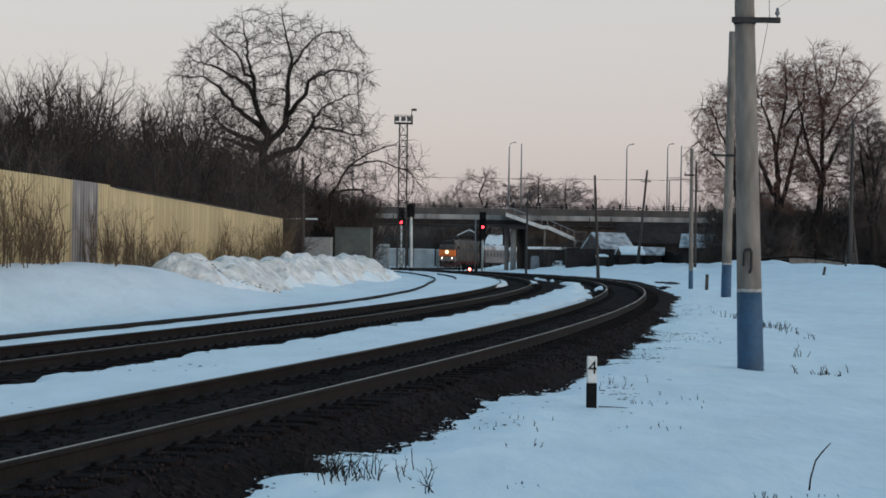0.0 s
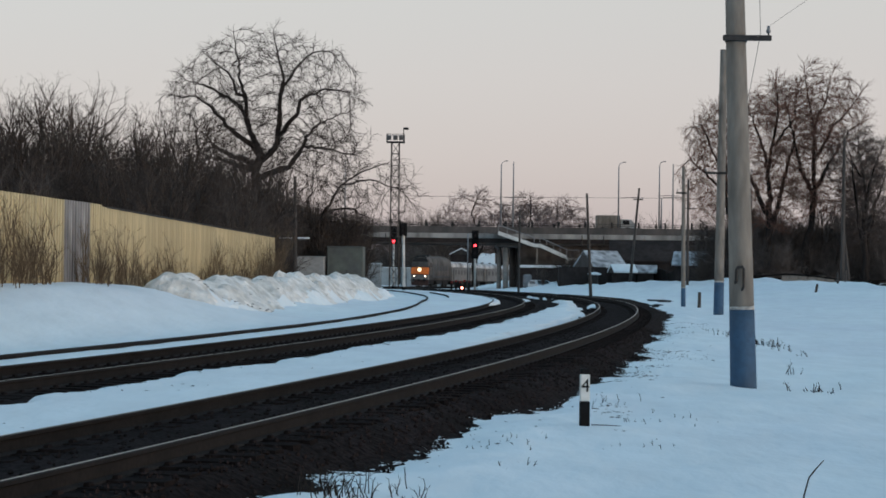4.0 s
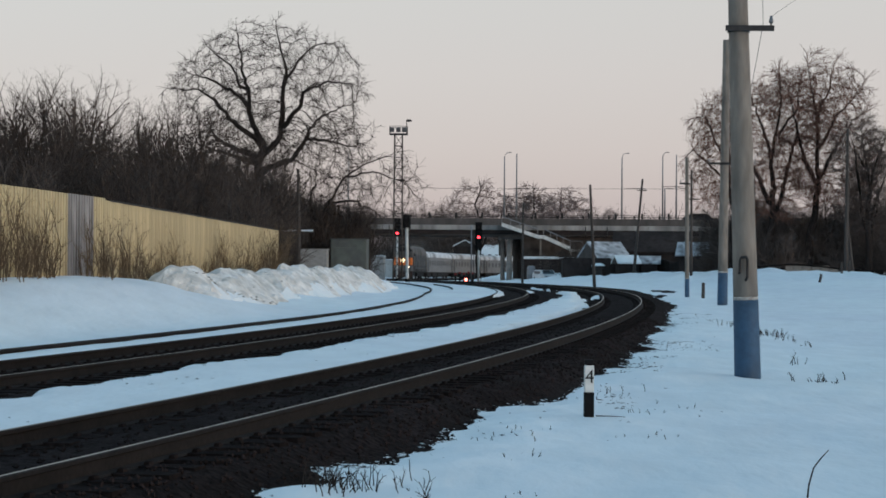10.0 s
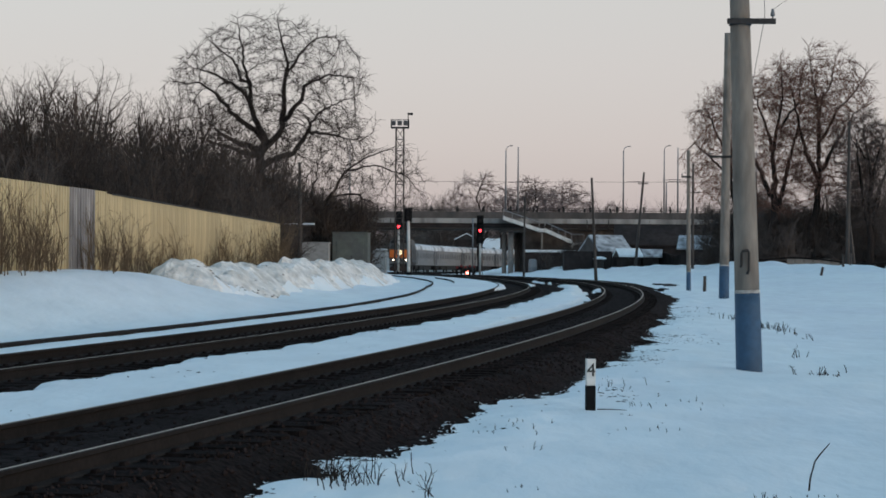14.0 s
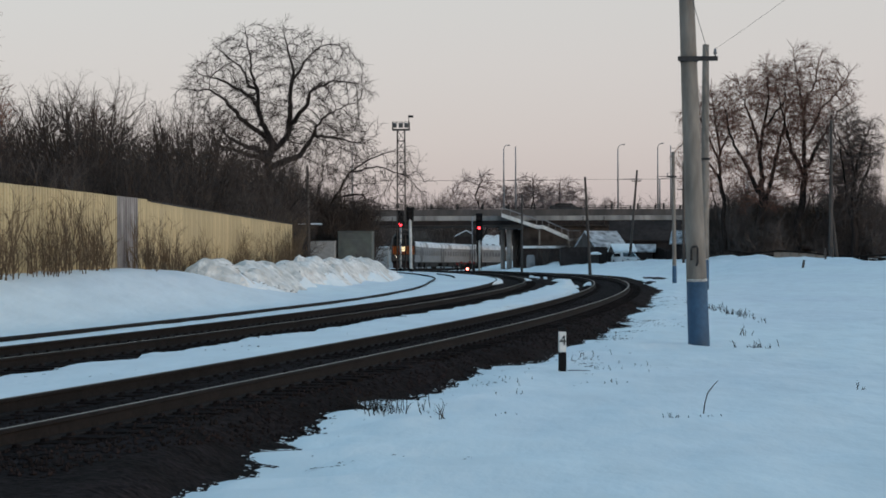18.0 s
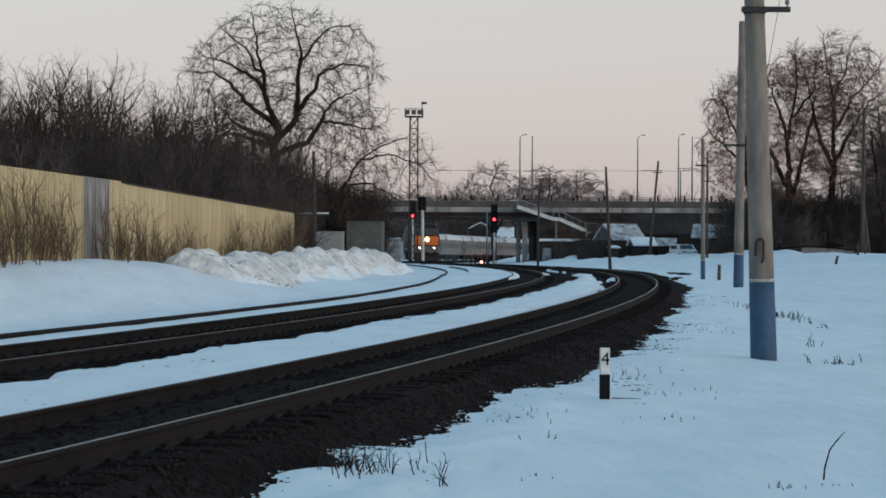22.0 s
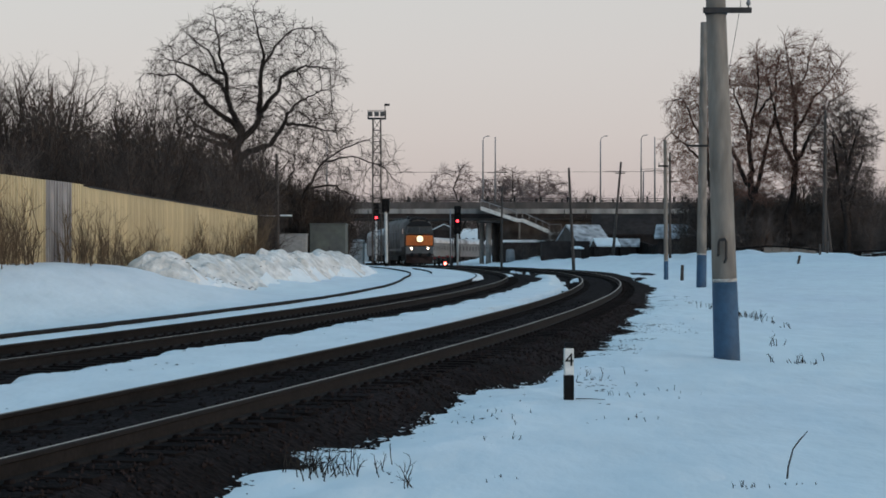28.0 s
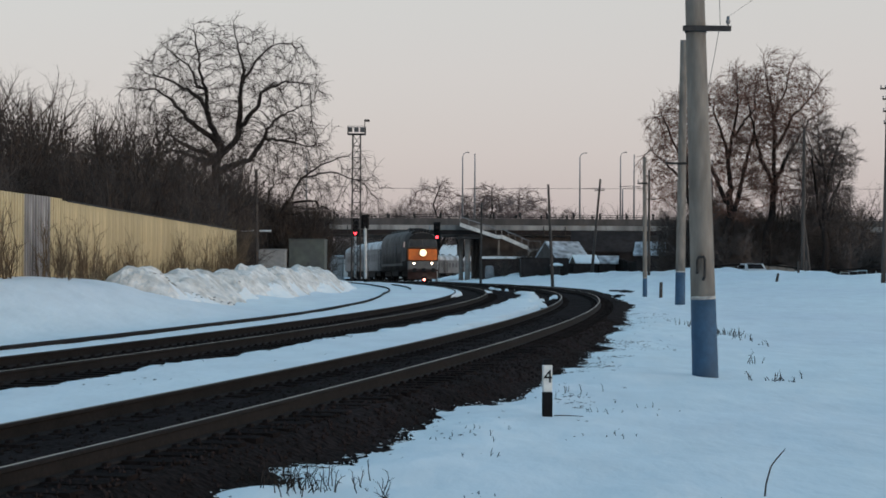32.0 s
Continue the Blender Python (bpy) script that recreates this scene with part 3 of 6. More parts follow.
beam = part("beam", boxm(-1.3, 0.95, -0.22, -0.14, 3.3, 3.42, 0.01), M_WOODPOLE, thick_pole)
for a, b in ((-1.3, -0.2), (0.15, 0.95)):
    part("snow_strip", boxm(a, b, -0.26, -0.1, 3.42, 3.52, 0.03), M_SNOW, beam, "snow lying on the beam")
for x, y, h, lean in ((8.7, 110.0, 0.75, 0.0), (12.2, 98.0, 0.85, 0.02), (23.3, 126.0, 0.6, 0.12), (27.5, 140.0, 0.9, 0.0), (28.1, 140.3, 0.9, 0.0), (14.3, 205, 1.2, 0)):
    z = ground_at(x, y)
    st = thing("marker_stake", pose(x, y, z - 0.05), "short dark stake standing in the snow", "stake", "stakes in the snow")
    part("stake", tubem([(0, 0, 0), (lean, 0, h)], [0.09, 0.08], 8), M_WOODPOLE, st)


def wire(p, q, sag, label="thin dark overhead wire between poles", r=0.006):
    p, q = Vector(p), Vector(q)
    pts = [p.lerp(q, i / 14) - Vector((0, 0, 4 * sag * (i / 14) * (1 - i / 14))) for i in range(15)]
    t = thing("overhead_wire", pose(*p), label, "wire", "overhead wires")
    part("strand", tubem([v - p for v in pts], r, 4), M_STEEL, t)


def arm_end(x, y, at, arm_z, dx):
    z = ground_at(x, y)
    (ax, _, _), r = at(arm_z - z)
    return (x + ax + dx, y - r - 0.04, arm_z + 0.17)


a1, a2, a3 = arm_end(4.66, 31.5, at_1, 5.42, 0.50), arm_end(11.17, 83.0, at_2, 6.05, -0.70), arm_end(11.8, 101.5, at_3, 6.0, -0.35)
wire((5.2, -18, 6.6), a1, 0.5, r=0.0025)
wire((4.84, 31.22, 5.47), (11.32, 82.74, 6.1), 0.7)
wire((-3.0, -18, 6.8), (4.84, 31.22, 5.47), 0.3)
wire(a2, a3, 0.15)


# ---- kilometre post ----
px, py = 1.50, 22.9
pz = ground_at(px, py)
post = thing("picket_post", pose(px, py, pz - 0.02, 0, 0, 6), "white and black concrete distance post with a number four", "marker post")
part("black_foot", boxm(-0.057, 0.057, -0.05, 0.05, -0.2, 0.31, 0.008), M_BLACK, post, "black-painted foot")
part("white_shaft", boxm(-0.055, 0.055, -0.048, 0.048, 0.31, 0.63, 0.008), M_WHITE, post, "white-painted upper part")
part("black_cap", boxm(-0.052, 0.052, -0.046, 0.046, 0.63, 0.70, 0.012), M_BLACK, post, "dark cap with a little snow")
part("number_plate", boxm(-0.052, 0.052, -0.052, -0.048, 0.36, 0.62), M_WHITE, post)
letters("4", 0.22, M_BLACK, post, Matrix.Translation((0, -0.056, 0.49)) @ Matrix.Rotation(radians(90), 4, "X"), 0.001)


stick = thing("fallen_stick", pose(px + 0.08, py - 0.05, pz), "thin dark stick lying on the snow by a post", "stick")
part("twig", tubem([(0, 0, 0.012), (0.16, -0.03, 0.014), (0.34, -0.12, 0.012)], [0.007, 0.006, 0.003], 5), M_DRY, stick)


# ---- road bridge ----
BY, BW = 231.0, 11.0
bridge = thing("road_bridge", pose(0, BY, 0), "grey concrete road bridge with a steel railing over the railway", "bridge")
X0, X1 = -340.0, 310.0
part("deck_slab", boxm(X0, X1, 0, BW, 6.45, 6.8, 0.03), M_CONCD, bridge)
part("fascia", boxm(X0, X1, -0.25, 0.0, 6.02, 6.6, 0.03), M_FASCIA, bridge, "pale stained edge beam")
# shadow under the fascia, painted as a darker material on this beam
part("edge_beam", boxm(X0, X1, -0.06, 0.0, 5.5, 6.016, 0.03), M_WALLD, bridge, "edge beam with its shadow put into the dark colour")
part("parapet", boxm(X0, X1, -0.18, 0.0, 6.604, 7.42, 0.02), M_CONCD, bridge, "dark weathered parapet")
part("kerb", boxm(X0, X1, 0.004, 1.4, 6.8, 7.3, 0.03), M_CONCL, bridge)
part("kerb", boxm(X0, X1, BW - 1.4, BW + 0.05, 6.8, 7.3, 0.03), M_CONCL, bridge)
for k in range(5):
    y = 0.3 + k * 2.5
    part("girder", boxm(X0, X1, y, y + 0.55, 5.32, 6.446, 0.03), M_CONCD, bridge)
for yy in (0.1, BW - 0.1):
    for z in (7.62, 7.83):
        part("railing_bar", boxm(X0, X1, yy - 0.03, yy + 0.03, z, z + 0.05), M_STEEL, bridge)
    sh = None
    for x in np.arange(-49, 81, 3.2):
        if sh is None:
            ob = part("railing_post", boxm(-0.11, 0.11, -0.08, 0.08, 7.3, 8.12, 0.02), M_UNDER, bridge)
            sh = ob.data
        else:
            ob = new("railing_post", sh)
            ob.parent = bridge
        ob.location = (x, yy, 0)
COL = [(4.72, 3.0, 0.28), (5.5, 1.2, 0.34), (6.35, 4.5, 0.34), (6.9, 8.5, 0.34)]
for px_ in [0.0, 17.5, -18.8] + [35.0 + 17.5 * k for k in range(3)] + [70.0 + 35 * k for k in range(6)] + [-36.0 - 35 * k for k in range(8)]:
    part("pier_cap", boxm(4.3 + px_, 7.3 + px_, 0.2, BW - 0.2, 5.0, 5.316, 0.05), M_CONCD, bridge)
    for cx, cy, cr in COL:
        part("pier_column", tubem([(cx + px_, cy, -1.2), (cx + px_, cy, 5.0)], cr, 14), M_CONCL if px_ == 0 and cy < 4 else M_CONCD, bridge, smooth=True)


def lamp_post(x, y, z, h, arm, label, lamp=True):
    t = thing("street_lamp", pose(x, y, z), label, "street lamp", "lamp posts on the bridge")
    part("pole", tubem([(0, 0, 0), (0, 0, h * 0.6), (0, 0, h)], [0.11, 0.09, 0.06], 8), M_GALV, t, smooth=True)
    if lamp:
        part("arm", tubem([(0, 0, h - 0.02), (arm * 0.25, 0, h + 0.32), (arm * 0.6, 0, h + 0.45), (arm, 0, h + 0.5)], 0.04, 6), M_GALV, t)
        part("lamp_head", boxm(min(arm, arm * 1.6), max(arm, arm * 1.6), -0.11, 0.11, h + 0.45, h + 0.56, 0.03), M_GALV, t)
    return t


DECK = 7.3
for x, h, arm, y in ((4.83, 7.6, 0.5, 0.6), (19.0, 7.6, 0.55, 0.6), (24.9, 8.3, 0.5, 10.2), (-14.0, 7.8, 0.5, 0.6), (35, 7.6, 0.55, 0.6)):
    t = lamp_post(x, BY + y, DECK, h, arm, "slender grey street lamp with a bent arm on the bridge")
for x, h, y in ((6.32, 8.0, 1.0), (25.6, 8.0, 1.0), (24.2, 3.9, 0.8)):
    lamp_post(x, BY + y, DECK, h, 0, "plain grey wire mast on the bridge", False)
for x, z, y in ((5.9, 11.0, 1.0), (19.9, 11.1, 0.6), (25.0, 11.2, 1.0), (24.4, 11.4, 1.0)):
    t = thing("wire_bracket", pose(x, BY + y, z), "thin horizontal trolley-wire bracket on a mast", "bracket", "trolley brackets")
    part("rod", tubem([(-0.6, 0, 0.0), (0.8, 0, 0.06), (2.0, 0, 0.02)], 0.035, 5), M_STEEL, t)
for y, z in ((232.03, 11.0), (231.6, 10.94)):
    wire((-40, y, z), (60, y, z + 0.3), 0.05, "thin dark trolley wire above the bridge", 0.012)

# stairs from the bridge to the ground
stair = thing("staircase", pose(0, 228.6, 0), "pale concrete staircase with railings beside the bridge", "stairs")
for A, B in ((Vector((4.5, 0, 6.45)), Vector((8.8, 0, 5.0))), (Vector((9.5, 0, 5.0)), Vector((12.7, 0, 3.6)))):
    for yy in (0.0, 1.5):
        bm = bmesh.new()
        d = Vector((0, 0, 0.42))
        loft(bm, [[p + Vector((0, yy, 0)), p + Vector((0, yy + 0.14, 0)), p + d + Vector((0, yy + 0.14, 0)), p + d + Vector((0, yy, 0))] for p in (A, B)])
        part("stringer", bm, M_WHITE, stair, "snow-dusted pale stringer")
        part("handrail", tubem([A + Vector((0, yy, 1.15)), B + Vector((0, yy, 1.15))], 0.035, 6), M_GALV, stair)
        for i in range(5):
            p = A.lerp(B, i / 4)
            part("baluster", tubem([p + Vector((0, yy + 0.07, 0.2)), p + Vector((0, yy + 0.07, 1.15))], 0.022, 5), M_GALV, stair)
    for i in range(11):
        p = A.lerp(B, (i + 0.5) / 11)
        part("step", boxm(p.x - 0.18, p.x + 0.18, 0.144, 1.496, p.z + 0.1, p.z + 0.3), M_SNOW, stair)
part("landing", boxm(8.78, 9.52, -0.05, 1.69, 4.98, 5.38, 0.03), M_WHITE, stair, "pale middle landing")
part("landing_post", boxm(9.05, 9.25, 0.6, 0.8, -0.6, 4.98), M_CONC, stair)
part("landing", boxm(12.65, 14.2, -0.1, 1.7, 3.45, 3.75, 0.03), M_CONCL, stair)
for x in (12.7, 14.0):
    for yy in (0.0, 1.5):
        part("landing_post", boxm(x - 0.12, x + 0.12, yy - 0.1, yy + 0.14, -0.6, 3.45), M_CONC, stair)
for x in (12.6, 14.1):
    part("baluster", tubem([(x, 0, 3.75), (x, 0, 4.7)], 0.03, 5), M_GALV, stair)
part("handrail", tubem([(12.6, 0, 4.7), (14.1, 0, 4.7)], 0.03, 5), M_GALV, stair)
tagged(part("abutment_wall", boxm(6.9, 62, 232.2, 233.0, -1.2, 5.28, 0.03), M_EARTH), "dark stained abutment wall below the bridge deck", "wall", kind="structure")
wall = tagged(part("retaining_wall", boxm(7.2, 15.5, 229.2, 229.8, -0.8, 2.55, 0.03), M_WALLD), "dark concrete retaining wall beside the bridge pier", "wall", kind="structure")
tagged(part("wall_coping", boxm(7.1, 13.6, 228.9, 229.9, 2.554, 2.86, 0.04), M_SNOW), "pale snowy coping on the retaining wall", "coping", kind="structure")
cab = thing("barrel", pose(7.95, 226.5, ground_at(7.95, 226.5)), "pale dented metal barrel standing beside the wall", "barrel")
part("drum", tubem([(0, 0, -0.1), (0, 0, 0.1), (0, 0, 0.5), (0, 0, 0.54), (0, 0, 0.58), (0, 0, 1.1), (0, 0, 1.36), (0, 0, 1.46)], [0.5, 0.52, 0.52, 0.55, 0.52, 0.52, 0.48, 0.36], 18), M_GALV, cab, smooth=True)
part("lid", tubem([(0, 0, 1.45), (0, 0, 1.52)], [0.34, 0.28], 16), M_CONC, cab)


# ---- yellow sheet fence ----
def sheet_mesh(material, w=1.15, h=3.45):
    n = 5
    prof = []
    for k in range(n):
        x = k * w / n
        prof += [(x, 0.0), (x + 0.45 * w / n, 0.0), (x + 0.55 * w / n, -0.03), (x + 0.95 * w / n, -0.03)]
    prof.append((w, 0.0))
    m = len(prof)
    v = [(x, y, z) for z in (0, h) for x, y in prof] + [(x, y + 0.004, z) for z in (0, h) for x, y in prof]
    f = [(i, i + 1, m + i + 1, m + i) for i in range(m - 1)] + [(2 * m + i + 1, 2 * m + i, 3 * m + i, 3 * m + i + 1) for i in range(m - 1)]
    f += [(m + i, m + i + 1, 3 * m + i + 1, 3 * m + i) for i in range(m - 1)]
    me = bpy.data.meshes.new("sheet")
    me.from_pydata(v, [], f)
    me.materials.append(material)
    return me


fence = thing("sheet_fence", pose(0, 0, 0), "long fence of faded yellow corrugated metal sheets behind the snowbank", "fence")
SH_Y, SH_G = sheet_mesh(M_FENCE), sheet_mesh(M_FENCEG)
FP = [Vector((-14.1, 8, 0)), Vector((-9.95, 53.0, 0)), Vector((-9.25, 95.3, 0))]
rng = random.Random(7)
for (a, b), zt in zip(zip(FP, FP[1:]), (3.32, 3.27)):
    d = (b - a).normalized()
    n = int((b - a).length / 1.13)
    ang = math.atan2(d.y, d.x)
    for i in range(n):
        p = a + (b - a) * (i / n)
        grey = 49.0 < p.y < 50.9
        ob = new("sheet", SH_G if grey else SH_Y)
        ob.parent = fence
        ob.matrix_basis = Matrix.Translation((p.x, p.y, zt - 3.45 + rng.uniform(-0.006, 0.006))) @ Matrix.Rotation(ang + rng.uniform(-0.008, 0.008), 4, "Z")
        if i % 3 == 0:
            part("fence_post", boxm(-0.04, 0.04, -0.04, 0.04, -0.6, 3.1), M_STEEL, fence).matrix_basis = Matrix.Translation((p.x - 0.08, p.y, 0))
    for z in (0.9, 2.7):
        part("fence_rail", tubem([a + Vector((-0.06, 0, z)), b + Vector((-0.06, 0, z))], 0.025, 4), M_STEEL, fence)
# added dark strip that draws the shadow line along the fence top
part("top_shadow_line", tubem([FP[1] + Vector((0.02, 0.6, 3.27)), FP[2] + Vector((0.02, 0, 3.27))], 0.035, 5), M_UNDER, fence, "dark strip standing for the shadow line along the top")

# ---- heap of ploughed snow in front of the fence end ----
def heap():
    P0, P1 = Vector((-8.9, 55.0)), Vector((-4.5, 116.0))
    ax = (P1 - P0)
    L = ax.length
    ax.normalize()
    side = Vector((ax.y, -ax.x))
    A_, W_ = np.meshgrid(np.linspace(0, L, 380), np.linspace(-2.2, 6.0, 74), indexing="ij")
    X = P0.x + ax.x * A_ + side.x * W_
    Y = P0.y + ax.y * A_ + side.y * W_
    u = A_ / L
    crest = np.interp(u, [0, 0.015, 0.04, 0.10, 0.3, 0.6, 0.76, 0.88, 1.0], [0.5, 1.38, 1.52, 1.26, 1.36, 1.5, 1.30, 0.55, -0.45])
    crest = crest + 0.13 * fnoise(A_ * 0.55, A_ * 0 + 3.3, 51, 4)
    face = 1.9 + 0.7 * vnoise(A_ * 0.3, A_ * 0 + 9.1, 77)
    prof = np.where(W_ < 0.3, smooth(-2.2, 0.3, W_), 0.55 * (1 - smooth(0.3, 0.3 + face, W_)) + 0.45 * (1 - smooth(0.5, 5.9 - 1.6 * u, W_)))
    lump = fnoise(A_ * 0.6, W_ * 0.9, 61, 5)
    gul = np.abs(fnoise(A_ * 0.42, W_ * 0.30, 71, 4)) + 0.35 * np.abs(vnoise(A_ * 2.3, W_ * 0.6, 75))
    Z = -0.5 + (crest + 0.5) * prof + prof * (1 - 0.5 * prof) * (0.22 * lump - 0.20 * gul + 0.24 * fnoise(A_ * 1.5, W_ * 2.0, 91, 3)) + 0.05 * prof * fnoise(A_ * 2.6, W_ * 3.0, 95, 2)
    n, m = A_.shape
    idx = np.arange(n * m).reshape(n, m)
    f = np.stack([idx[:-1, :-1], idx[:-1, 1:], idx[1:, 1:], idx[1:, :-1]], -1).reshape(-1, 4)
    V = np.stack([X, Y, Z], -1).reshape(-1, 3)
    # dirt clods: thick along the crest, fewer down the face
    R = np.random.RandomState(31)
    pick = (np.abs(W_ - 0.4 - np.abs(R.normal(0, 1.1, W_.shape))) < 0.12) & (R.rand(*W_.shape) < 0.30 * smooth(-0.1, 0.5, fnoise(A_ * 0.5, W_ * 0.6, 33, 3)) * (1 - 0.85 * u)) & (u > 0.03) & (u < 0.93)
    pick |= (np.abs(W_ - 0.3 - (u - 0.04) * 21) < 0.16) & (u > 0.04) & (u < 0.19) & (R.rand(*W_.shape) < 0.45)
    P = V[pick.reshape(-1)]
    base = np.array([(1, 0, 0), (-1, 0, 0), (0, 1, 0), (0, -1, 0), (0, 0, 1), (0, 0, -0.5)], float)
    tri = np.array([(0, 2, 4), (2, 1, 4), (1, 3, 4), (3, 0, 4), (2, 0, 5), (1, 2, 5), (3, 1, 5), (0, 3, 5)])
    size = R.uniform(0.018, 0.062, (len(P), 1, 1)) * R.uniform(0.6, 1.4, (len(P), 6, 1)) * np.array([1.3, 1.6, 0.5])
    clods = (base[None] * size + P[:, None]).reshape(-1, 3).tolist(), [], (tri[None] + 6 * np.arange(len(P))[:, None, None]).reshape(-1, 3).tolist()
    soiled = prof + 0.30 * fnoise(A_ * 0.4, W_ * 0.5, 37, 4) - 0.25 * smooth(0.75, 0.95, u) > 0.52
    return (V.tolist(), [], f.tolist()), clods, soiled[:-1, :-1].reshape(-1).astype(int).tolist()


heap_snow, heap_clods, heap_soil = heap()
tagged(part("dirt_clods", heap_clods, M_CLOD), "brown dirt clods on the ploughed snow heap", "dirt", kind="stuff")
snow_heap = tagged(part("snow_heap", heap_snow, [M_SNOW, M_DIRTY]), "rough heap of dirty ploughed snow in front of the fence", "snow heap", kind="structure")
snow_heap.data.polygons.foreach_set("material_index", heap_soil)


# ---- bare trees ----
class Wood:
    def __init__(self, seed):
        self.r = random.Random(seed)
        self.v, self.f, self.thick = [], [], []

    def tube(self, pts, radii, sides):
        base = len(self.v)
        for i, p in enumerate(pts):
            d = (pts[min(i + 1, len(pts) - 1)] - pts[max(i - 1, 0)]).normalized()
            a = d.orthogonal().normalized()
            if i and a.dot(last) < 0:
                a = -a
            if i:
                a = (last - d * last.dot(d)).normalized()
            last = a
            b = d.cross(a)
            for k in range(sides):
                t = 2 * math.pi * k / sides
                self.v.append(p + (a * math.cos(t) + b * math.sin(t)) * radii[i])
        for i in range(len(pts) - 1):
            for k in range(sides):
                q, w = base + i * sides + k, base + i * sides + (k + 1) % sides
                self.f.append((q, w, w + sides, q + sides))
                self.thick.append(0 if radii[i] > 0.05 else 1)

    def branch(self, p, d, length, r, level, spec):
        """Grows a limb and all that it carries. spec: for each level: children, ratio, spread, up-pull, wobble, first."""
        kids, ratio, spr, pull, wob, first = spec[level]
        R = self.r
        n = 7 if level == 0 else (5 if level == 1 else (3 if level == 2 else 2))
        pts, dirs = [p], [d]
        for i in range(n):
            d = (d + Vector((R.gauss(0, wob), R.gauss(0, wob), R.gauss(0, wob) + pull))).normalized()
            p = p + d * (length / n)
            pts.append(p)
            dirs.append(d)
        end = 0.35 if level < len(spec) - 1 else 0.3
        self.tube(pts, [r * (1 - (1 - end) * i / n) for i in range(n + 1)], 7 if level == 0 else (5 if level == 1 else 3))
        if level + 1 >= len(spec):
            return
        for k in range(kids):
            q = first + (1 - first) * (k + R.uniform(0.1, 0.9)) / kids
            i = min(int(q * n), n - 1)
            w = q * n - i
            b = pts[i].lerp(pts[i + 1], w)
            o = dirs[i].orthogonal().normalized()
            o.rotate(Matrix.Rotation(k * 2.4 + R.uniform(-0.6, 0.6), 3, dirs[i]))
            s = math.radians(spr * R.uniform(0.65, 1.3))
            nd = (dirs[i] * math.cos(s) + o * math.sin(s)).normalized()
            self.branch(b, nd, length * ratio * R.uniform(0.7, 1.2) * (1.15 - 0.45 * q), r * (1 - 0.55 * q) * 0.66, level + 1, spec)

    def mesh(self, name, material):
        me = bpy.data.meshes.new(name)
        me.from_pydata(self.v, [], self.f)
        if isinstance(material, tuple):
            for m in material:
                me.materials.append(m)
            me.polygons.foreach_set("material_index", self.thick)
        else:
            me.materials.append(material)
        return me


def plant_tree(x, y, meshes, label, scale=1.0, turn=0.0, group="", name="bare_tree", z=None, wide=1.0):
    t = thing(name, pose(x, y, ground_at(x, y) - 0.1 if z is None else z, 0, 0, turn), label, "tree", group)
    t.scale = (scale * wide, scale * wide, scale)
    for q, n in zip(meshes, ("trunk", "crown")):
        if q:
            ob = new(n, q)
            ob.parent = t
    return t


